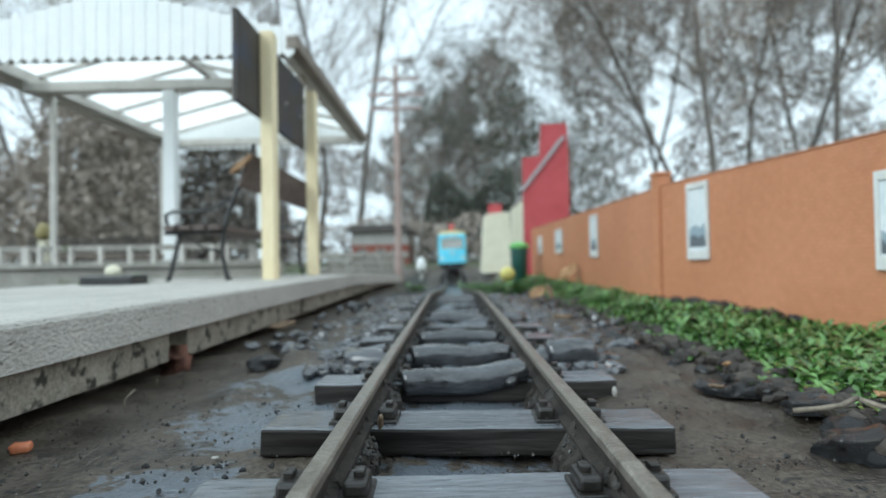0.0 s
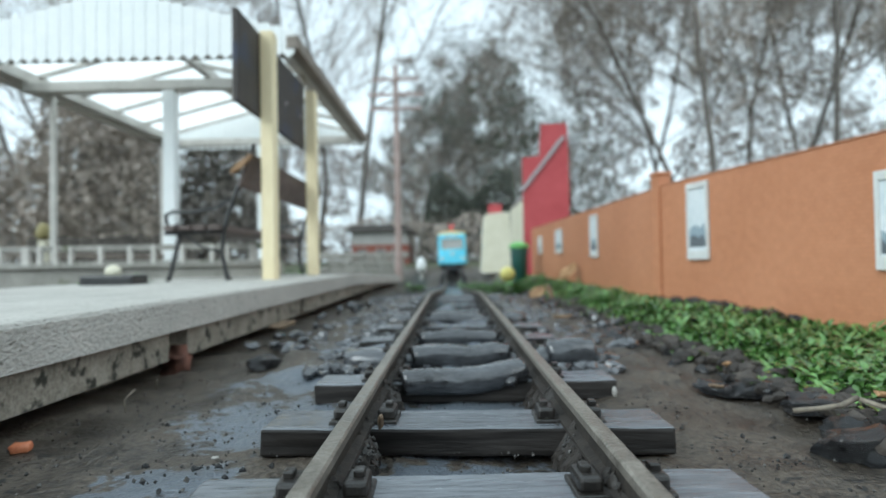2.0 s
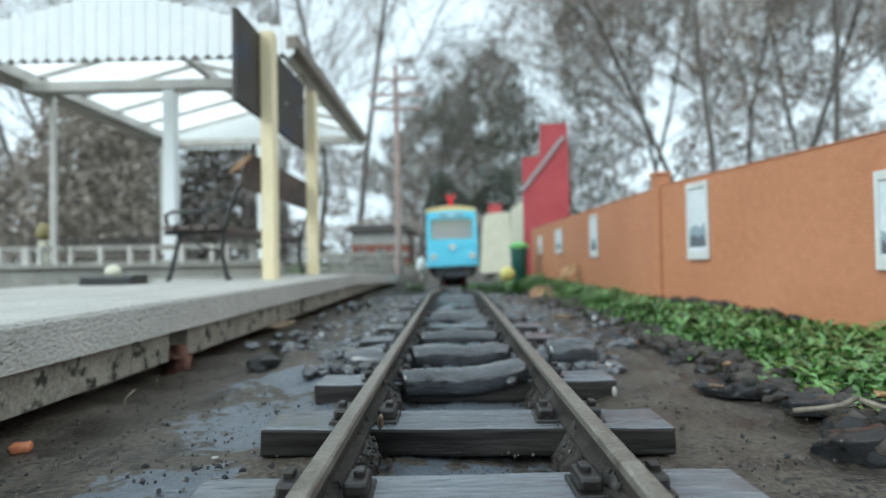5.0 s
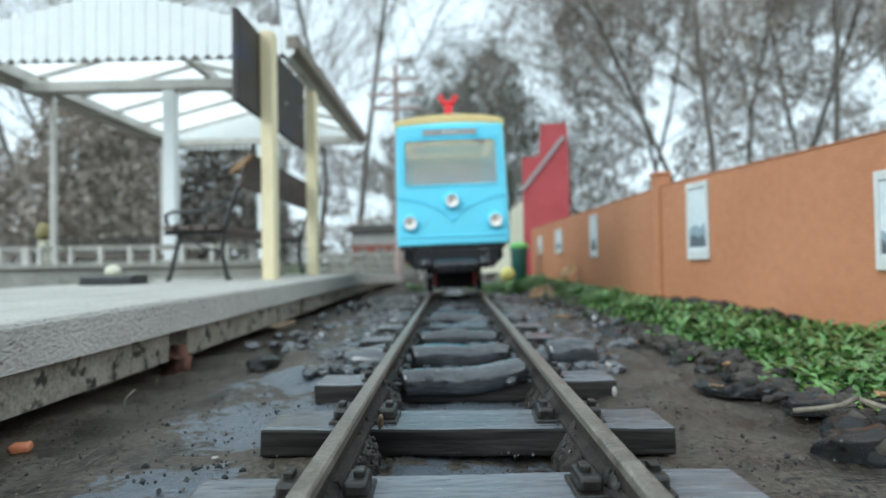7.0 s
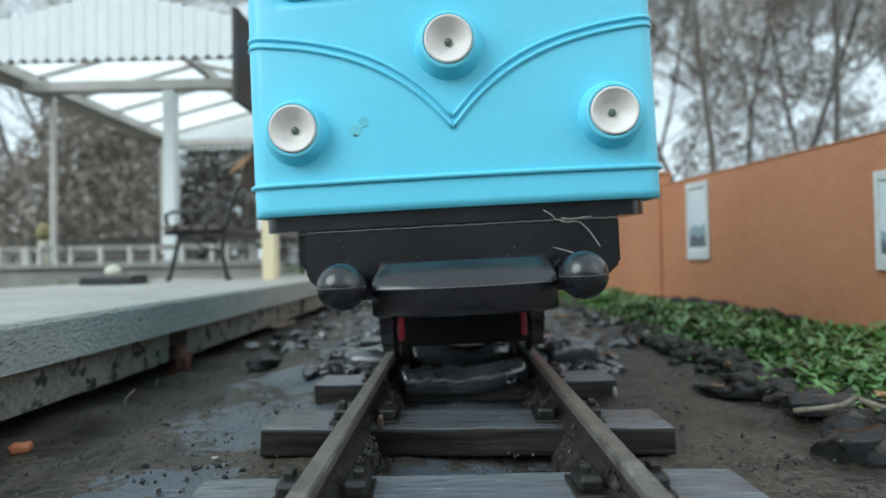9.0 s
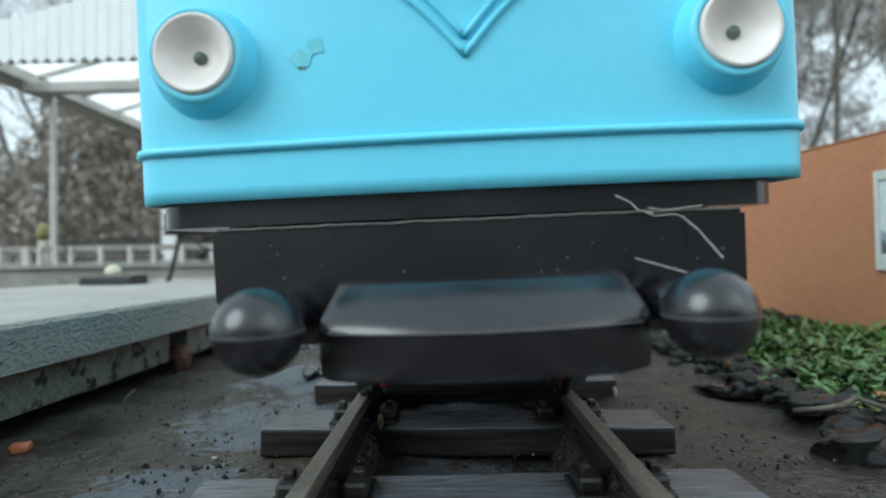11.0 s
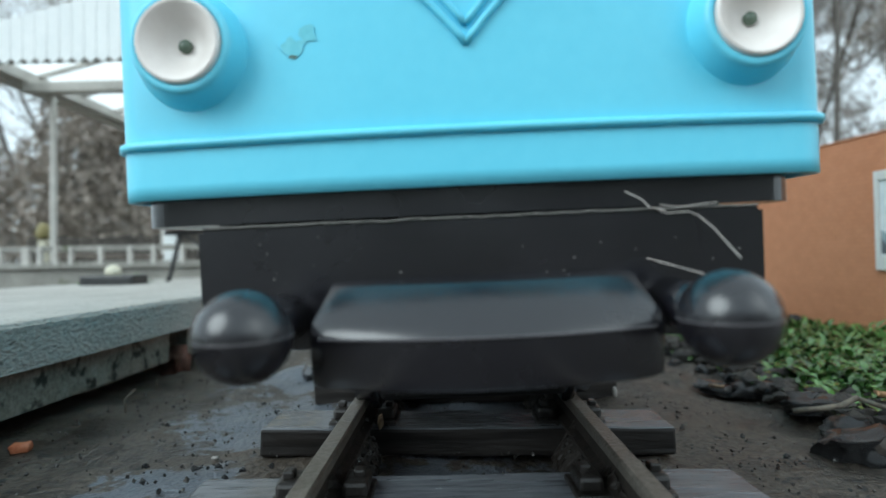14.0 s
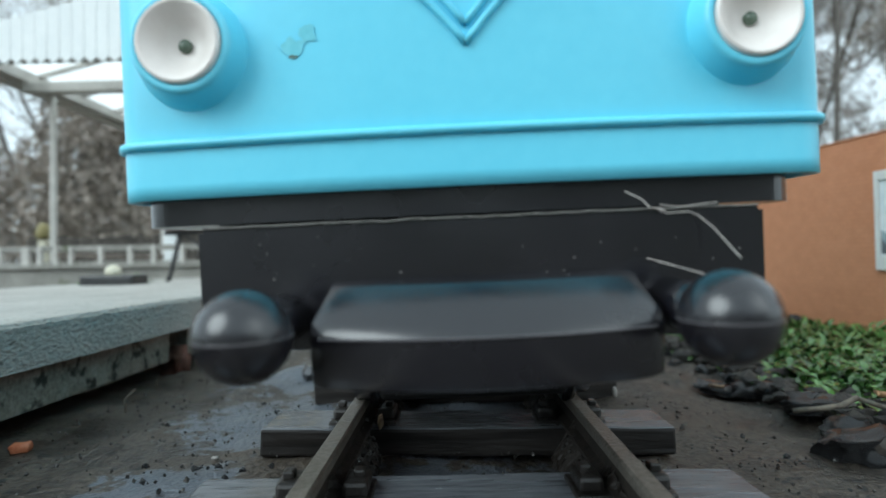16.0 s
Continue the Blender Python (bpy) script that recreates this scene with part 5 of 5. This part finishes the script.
def make_crumbs():
    """Loose black slate crumbs lying on the damp patches beside the rails."""
    rnd = random.Random(58)
    bm = stone_bm(rnd, 1.0, 0.8, 0.7, 0.5, 1)
    me = bpy.data.meshes.new("slate_crumb")
    bm.to_mesh(me)
    bm.free()
    me.materials.append(M_SHALE)
    for cx, cy, rx, ry, n in ((-0.052, 0.160, 0.016, 0.012, 34), (-0.056, 0.118, 0.018, 0.010, 26), (-0.080, 0.150, 0.020, 0.025, 14), (0.062, 0.118, 0.018, 0.012, 14), (0.060, 0.165, 0.014, 0.02, 10)):
        for k in range(n):
            q = min(2.2, abs(rnd.gauss(0, 0.8)))
            a = rnd.uniform(0, 6.283)
            x, y = cx + rx * q * math.cos(a), cy + ry * q * math.sin(a)
            if abs(x) < 0.030 or x < -0.106:
                continue
            r = rnd.choice((0.0003, 0.0003, 0.0004, 0.0005, 0.0008))
            ob = new("slate_crumb", me)
            ob.matrix_basis = pose(x, y, 0.35 * r + 0.0006 * noise.noise((x * 28, y * 28, 1)), 0, 0, rnd.uniform(0, 360)) @ Matrix.Diagonal((r, r, r, 1))
            tagged(ob, "tiny black slate crumb on the damp ash", "stone chip", "slate crumbs")


make_crumbs()


def make_litter():
    rnd = random.Random(41)

    def dead(x, y, z, ln, rx, ry, rz, wd=0.5, m=M_DEAD):
        bm = bmesh.new()
        rows = []
        for i in range(7):
            u = i / 6
            w = wd * ln * math.sin(math.pi * min(0.97, 0.06 + u * 0.94)) ** 0.8 * 0.5
            rows.append([bm.verts.new((ln * (u - 0.5), w * s, 0.25 * ln * (abs(s) ** 2) * 0.6 + 0.18 * ln * (u - 0.5) ** 2 + 0.02 * ln * noise.noise((u * 5, s * 3, ln * 900)))) for s in (-1, -0.5, 0, 0.5, 1)])
        for a, b in zip(rows, rows[1:]):
            for k in range(4):
                bm.faces.new((a[k], a[k + 1], b[k + 1], b[k]))
        ob = part("dead_leaf", bm, m, smooth=True)
        ob.matrix_basis = pose(x, y, z, rx, ry, rz)
        so = ob.modifiers.new("thickness", "SOLIDIFY")
        so.thickness = 0.00025
        tagged(ob, "curled brown dead leaf lying on the ground", "leaf", "fallen leaves")
    dead(0.150, 0.74, 0.022, 0.034, 10, -35, 35, 0.6)
    dead(0.0755, 0.52, 0.010, 0.019, 25, -30, 30, 0.7)
    dead(0.0835, 0.515, 0.012, 0.016, 40, -50, 100, 0.7, M_RUSSET)
    dead(0.064, 0.345, 0.006, 0.012, 5, 0, 10, 0.5, M_RUSSET)
    dead(0.1015, 0.1400, 0.0075, 0.0075, 10, 10, 40)
    dead(0.0905, 0.195, 0.005, 0.006, 0, 20, 80)
    dead(0.078, 0.176, 0.002, 0.006, 0, 10, 20, 0.5, M_RUSSET)
    dead(-0.0190, 0.1215, 0.0080, 0.0050, 40, 50, 100, 0.35, M_RUSSET)
    dead(-0.107, 0.345, 0.003, 0.016, 15, -10, 30, 0.6, M_RUSSET)
    dead(-0.170, 0.452, 0.121, 0.022, 30, -45, 20, 0.45)

    def pebble(x, y, s, z=0.0005, m=M_PEB, label="small orange brick chip on the ash", rz=0.3, shape=(1.0, 0.6, 0.55)):
        bm = stone_bm(rnd, s * shape[0], s * shape[1], s * shape[2], 0.25)
        ob = part("brick_chip", bm, m, smooth=True)
        ob.matrix_basis = pose(x, y, z + 0.5 * s * shape[2] - 0.0021, 0, 0, math.degrees(rz))
        tagged(ob, label, "stone chip")
    bm = B(-0.0021, 0.0021, -0.0014, 0.0014, 0, 0.0022, 0.0006)
    bmesh.ops.subdivide_edges(bm, edges=list(bm.edges), cuts=1, use_grid_fill=True)
    for v in bm.verts:
        v.co += 0.0004 * noise.noise_vector(v.co * 700)
    bc = part("brick_chip", bm, M_PEB, smooth=True)
    bc.matrix_basis = pose(-0.1058, 0.1335, -0.001, 4, -3, 12)
    tagged(bc, "small orange brick chip on the ash", "stone chip")
    pebble(0.0187, 0.0955, 0.0017, 0.0055, rz=1.2)
    bm = slab(bmesh.new(), [(-0.0060, -0.001), (0.0040, -0.001), (0.0052, 0.0040), (0.0040, 0.0085), (0.0022, 0.0092), (-0.0020, 0.0050)], -0.003, 0.003, FACE_YZ)
    bmesh.ops.bevel(bm, geom=list(bm.edges), offset=0.0007, segments=2, affect="EDGES")
    for v in bm.verts:
        v.co += 0.0006 * noise.noise_vector(v.co * 420)
    wd = part("brick_wedge", bm, M_WEDGE, smooth=True)
    wd.matrix_basis = pose(-0.1165, 0.231, 0, 4, 0, -8)
    tagged(wd, "broken red-brown brick wedge under the platform edge", "brick wedge")
    pebble(-0.1115, 0.2600, 0.0012, 0.0, M_WEDGE, "small red-brown brick crumb under the platform edge", 1.0, (1.0, 0.7, 0.9))
    pebble(-0.0575, 0.1290, 0.0009, 0.0005, M_CHIP, "tiny pale stone chip on the ash", 0.2)
    pebble(0.0445, 0.168, 0.0022, 0.004, M_CHIP, "tiny pale stone chip on the ash", 1.2, (0.45, 0.35, 0.9))
    pebble(0.056, 0.172, 0.0012, 0.0005, M_CHIP, "tiny pale stone chip on the ash", 0.2)
    for pts in ([(0.0815, 0.1425, 0.004), (0.088, 0.1415, 0.0048), (0.0935, 0.1425, 0.0052), (0.098, 0.1435, 0.0068)], [(0.098, 0.144, 0.0065), (0.103, 0.137, 0.0048), (0.107, 0.131, 0.003)],
                [(-0.0985, 0.164, 0.0), (-0.0995, 0.165, 0.0035), (-0.0975, 0.167, 0.0062)], [(-0.101, 0.186, 0.002), (-0.0998, 0.184, 0.0055)]):
        tagged(part("twig", tube(bmesh.new(), pts, [0.0007 if pts[0][0] > 0 else 0.00025] * len(pts), 6), M_TWIG, smooth=True), "short dry grey twig on the ground", "twig", "twigs")


make_litter()


# ================= distance =================
def make_tree_mesh(seed, height, spread, levels=4, thick=0.011, up=0.5, first=0.25, kids=(11, 7, 6, 6)):
    """Bare tapered trunk with limbs and twigs; returns wood and twig meshes and the twig ends."""
    rnd = random.Random(seed)
    wood, twigs, ends = bmesh.new(), bmesh.new(), []

    def grow(p, d, ln, r, lev):
        n = 5 if lev == 0 else 4 if lev == 1 else 3
        pts, q = [p.copy()], p.copy()
        dd = d.copy()
        for i in range(n):
            dd = (dd + Vector((rnd.gauss(0, 0.12 if lev == 0 else 0.30), rnd.gauss(0, 0.12 if lev == 0 else 0.30), rnd.gauss(0.04, 0.14)))).normalized()
            q = q + dd * ln / n
            pts.append(q.copy())
        rr = [r * (1 - 0.75 * i / n) for i in range(n + 1)]
        if lev <= 1:
            tube(wood, pts, rr, 7 if lev == 0 else 5, False)
        else:
            tube(twigs, pts, rr, 3, False)
        if lev >= levels:
            ends.append(pts[-1])
            return
        for k in range(kids[lev]):
            u = (first if lev == 0 else 0.15) + (1 - (first if lev == 0 else 0.15)) * (k + rnd.random()) / kids[lev]
            i = min(n - 1, int(u * n))
            b = pts[i].lerp(pts[i + 1], u * n - i)
            a = rnd.uniform(0, 6.283)
            out = Vector((math.cos(a), math.sin(a), 0))
            base = (pts[i + 1] - pts[i]).normalized()
            nd = (base * up + out * spread + Vector((0, 0, rnd.uniform(0, 0.35)))).normalized()
            grow(b, nd, ln * rnd.uniform(0.42, 0.62) * (1.1 - 0.45 * u), max(rr[i] * (0.36 if lev == 0 else 0.5), 0.006), lev + 1)
    grow(Vector((0, 0, -0.1)), Vector((rnd.gauss(0, 0.06), rnd.gauss(0, 0.06), 1)).normalized(), height, height * thick, 0)
    return wood, twigs, ends


def crown_bm(rnd, ends, per, size, scatter):
    verts, faces = [], []
    for e in ends:
        for k in range(per):
            c = e + Vector((rnd.gauss(0, scatter), rnd.gauss(0, scatter), rnd.gauss(0, scatter)))
            s = size * rnd.uniform(0.5, 1.3)
            u = Vector((rnd.gauss(0, 1), rnd.gauss(0, 1), rnd.gauss(0, 1))).normalized() * s
            w = u.orthogonal().normalized() * s * 0.6
            i = len(verts)
            verts += [tuple(c - u), tuple(c + w), tuple(c + u), tuple(c - w)]
            faces.append((i, i + 1, i + 2, i + 3))
    return verts, faces


def make_trees():
    protos = []
    rnd = random.Random(77)
    specs = [(1, 9.0, 0.7, 0.0066, 0.7, 0.25), (2, 9.5, 0.6, 0.0066, 0.8, 0.2), (3, 8.5, 0.75, 0.007, 0.65, 0.15), (4, 10.0, 0.65, 0.0062, 0.75, 0.25)]
    for seed, h, spread, th, up, first in specs:
        for leafy in (0, 1):
            t = empty("bare_tree", pose(0, 40, 0), "bare winter tree with dense grey-brown twigs" if not leafy else "winter tree thick with ivy and withered leaves", "tree", "trees behind the garden")
            wood, twigs, ends = make_tree_mesh(seed, h, spread, 4, th, up, first)
            part("trunk", wood, M_BARK, t, smooth=True)
            tagged(part("twig_spray", twigs, M_TWIGS, t), kind="stuff")
            if leafy:
                v, f = crown_bm(rnd, ends, 5, 0.029, 0.26)
                me = bpy.data.meshes.new("crown")
                me.from_pydata(v, [], f)
                me.materials.append(M_BROWNL)
                o = new("crown", me)
                o.parent = t
            protos.append(t)
    # evergreens
    for seed in (11, 12):
        t = empty("evergreen_tree", pose(0, 40, 0), "dark evergreen tree with a loose ragged crown", "tree", "trees behind the garden")
        wood, twigs, ends = make_tree_mesh(seed, 6.0, 0.9, 3, 0.014, 0.3, 0.08, (16, 7, 5))
        part("trunk", wood, M_BARK, t, smooth=True)
        tagged(part("twig_spray", twigs, M_TWIGS, t), kind="stuff")
        v, f = crown_bm(rnd, ends, 9, 0.045, 0.2)
        me = bpy.data.meshes.new("crown")
        me.from_pydata(v, [], f)
        me.materials.append(M_IVY)
        o = new("crown", me)
        o.parent = t
        protos.append(t)
    rows = [  # kind, bearing (x per metre of y), distance, scale
        (0, -0.170, 9.5, 0.95), (2, -0.24, 12, 1.0), (6, -0.30, 16, 1.0), (0, -0.42, 14, 1.0), (3, -0.56, 12, 0.75), (5, -0.66, 10, 0.72), (7, -0.76, 12, 0.85), (1, -0.86, 11, 0.8), (2, -0.62, 16, 0.95),
        (8, -0.015, 13, 0.72), (9, 0.05, 14, 0.76), (8, 0.105, 12, 0.60), (9, 0.165, 13, 0.62), (8, 0.21, 15, 0.62), (9, -0.07, 18, 0.75), 
        (7, 0.345, 14, 0.9), (5, 0.42, 12, 1.05), (7, 0.475, 9.5, 1.0), (3, 0.52, 14, 1.1), (5, 0.585, 13, 1.05), (0, 0.695, 9, 1.05), (3, 0.80, 12, 1.0), (1, 0.38, 18, 1.25), (7, 0.62, 19, 1.3)]
    for k, bx, d, s in rows:
        m = pose(bx * d, d, -0.02, 0, 0, rnd.uniform(0, 360))
        p = protos[k]
        c = copy_thing(p, m)
        c.scale = (s, s, s * rnd.uniform(0.92, 1.08))
    for p in protos:
        for o in list(p.children_recursive) + [p]:
            bpy.data.objects.remove(o)



def make_far_woods():
    """Fine twigs of the wood behind the garden, thinning upwards, with open gaps."""
    rnd = random.Random(99)
    verts, faces = [], []
    n = 0
    while n < 60000:
        b = rnd.uniform(-0.98, 0.98)
        top = 0.40 if b < -0.35 else 0.50 if b < -0.12 else 0.36 if b < 0.06 else 0.36 + (b - 0.06) * 1.5 if b < 0.2 else 0.62
        e = top * rnd.random() ** 0.9
        v = noise.noise((b * 9, e * 9, 5)) + 0.7 * noise.noise((b * 26, e * 26, 2))
        if v < -0.32 + 0.55 * (e / top) ** 1.5 - (0.12 if b > 0.1 else 0) + (0.30 if -0.30 < b < -0.10 else 0):
            n += 0.3
            continue
        n += 1
        d = rnd.uniform(12.5, 20)
        c = Vector((b * d, d, 0.043 + e * d))
        a = Vector((rnd.gauss(0, 0.7), rnd.gauss(0, 0.3), rnd.gauss(0.5, 0.6))).normalized() * rnd.uniform(0.06, 0.26)
        w = a.cross(Vector((0, 1, 0))).normalized() * rnd.uniform(0.006, 0.022)
        m = c + a.orthogonal().normalized() * rnd.uniform(-0.05, 0.05)
        i = len(verts)
        verts += [tuple(c - a), tuple(m - w), tuple(c + a), tuple(m + w)]
        faces.append((i, i + 1, i + 2, i + 3))
    me = bpy.data.meshes.new("far_woods")
    me.from_pydata(verts, [], faces)
    me.materials.append(M_FINETWIG)
    tagged(new("far_woods", me), "distant grey-brown winter woodland of fine bare twigs", "woods", kind="stuff")


make_trees()
make_far_woods()


def make_hedge():
    rnd = random.Random(5)
    # the first hedge is added out of view, to block low sky behind
    for name, x0, x1, y, h, n, m, label in (("rear_hedge", -9, 9, -5.5, 2.0, 6000, M_IVY, "added unseen hedge behind the camera that blocks low sky"), ("hedge", -6.5, 1.2, 7.2, 0.72, 7000, M_BROWNL, "dark untrimmed winter hedge"), ("undergrowth", 0.5, 8.5, 7.6, 0.9, 5200, M_BROWNL, "tangled brown undergrowth below the trees"),
                                         ("ivy_bank", -4.55, -3.2, 6.2, 2.9, 15000, M_BROWNL, "grey-brown ivy-covered bank"), ("bramble_bank", -3.2, -2.0, 6.6, 2.3, 10000, M_BRAMBLE, "dark brown bramble bank"), ("bramble_bank", -6.4, -4.5, 6.6, 1.5, 6000, M_BROWNL, "dark brown bramble bank"), ("laurel_bush", -0.5, 1.15, 9.0, 1.75, 8000, M_LAUREL, "dark evergreen bush")):
        verts, faces = [], []
        for k in range(n):
            u = rnd.random()
            x = x0 + (x1 - x0) * u
            hh = h * (0.75 + 0.4 * noise.noise((x * 1.7, y, 3))) * min(1, 6 * u + 0.3, 6 * (1 - u) + 0.3)
            c = Vector((x, y + rnd.gauss(0, 0.22), hh * rnd.random() ** 0.7))
            s = rnd.uniform(0.012, 0.04) * (4 if y < 0 else 1)
            a = Vector((rnd.gauss(0, 1), rnd.gauss(0, 1), rnd.gauss(0, 1))).normalized() * s
            w = a.orthogonal().normalized() * s * 0.6
            i = len(verts)
            verts += [tuple(c - a), tuple(c + w), tuple(c + a), tuple(c - w)]
            faces.append((i, i + 1, i + 2, i + 3))
        me = bpy.data.meshes.new(name)
        me.from_pydata(verts, [], faces)
        me.materials.append(m)
        tagged(new(name, me), label, "hedge", kind="stuff")
    h = empty("garden_shed", pose(-0.87, 6.6, 0), "small distant shed with red lower boards and pale upper wall", "shed")
    h.scale = (0.31, 0.31, 0.31)
    part("wall", B(-1.0, 1.1, 0, 3, 0, 0.75), M_FBRICK, h)
    part("upper_wall", B(-1.0, 1.1, 0.02, 3, 0.752, 1.25), M_FWALL, h)
    part("roof", slab(bmesh.new(), [(-1.2, 1.25), (1.3, 1.25), (1.0, 1.5), (-0.9, 1.5)], -3.1, 0.2, FACE_XZ), M_FROOF, h)
    for x in (-0.6, 0.1, 0.7):
        w = part("window", B(x - 0.16, x + 0.16, -0.03, -0.004, 0.15, 0.6), M_FWALL, h)
        part("pane", B(x - 0.12, x + 0.12, -0.045, -0.033, 0.19, 0.56), M_FROOF, w)


make_hedge()


# ================= movement =================
def motions():
    # seconds, way from the lens, sideways, height, pitch, lean, turn
    far = [(0.0, 1.99), (2.0, 1.97), (2.3, 1.93), (2.6, 1.85), (2.9, 1.77), (3.2, 1.68), (3.5, 1.56), (3.8, 1.45), (4.0, 1.385), (4.2, 1.315), (4.55, 1.20), (4.9, 1.09), (5.25, 0.99), (5.6, 0.89), (5.95, 0.788),
           (6.3, 0.685), (6.6, 0.602), (7.0, 0.488), (7.3, 0.385), (7.5, 0.342), (7.7, 0.329), (7.9, 0.3215), (8.2, 0.2960), (8.4, 0.2715)]
    rows = [(t, d, 0.0002, 0.0008, 0, -1.3, 1.0) for t, d in far]
    rows += [(8.6, 0.2360, 0.0002, 0.0008, 0.3, -1.4, 0.7), (8.7, 0.2108, 0.0004, 0.0007, 0.7, -1.6, 0.4), (8.9, 0.1618, 0.0006, 0.0004, 1.4, -1.95, -0.1), (9.0, 0.1385, 0.0007, 0.0003, 1.65, -1.98, -0.2),
             (9.1, 0.1176, 0.0009, -0.0004, 1.8, -1.9, -0.2), (9.2, 0.1044, 0.0011, -0.0009, 1.9, -1.8, -0.15), (9.4, 0.0945, 0.0014, -0.0016, 2.0, -1.6, -0.1), (9.8, 0.0894, 0.0015, -0.0020, 2.1, -1.5, -0.1)]
    rows += [(t, d, 0.0015, -0.0020, 2.1, -1.45, -0.1) for t, d in ((10.5, 0.0876), (11.3, 0.0864), (12.0, 0.0846), (12.5, 0.0836), (13.0, 0.0828), (16.0, 0.0827))]

    def slope(d):
        return math.degrees(math.atan2(fall(d + 0.05) - fall(d + 0.10), 0.05)) if d > 0.5 else 0.0
    for w, place in WHEELS:
        turns = []
        for k in range(0, 481):
            d = float(np.interp(k / 30, [r[0] for r in rows], [r[1] for r in rows]))
            turns.append((k / 30, pose(*place, math.degrees((d - 2.0) / 0.0127))))
        walk(w, turns)
    walk(tram, [(t, pose(x, d, z - fall(d), pitch + 0.5 * slope(d), lean, turn)) for t, d, x, z, pitch, lean, turn in rows])


motions()
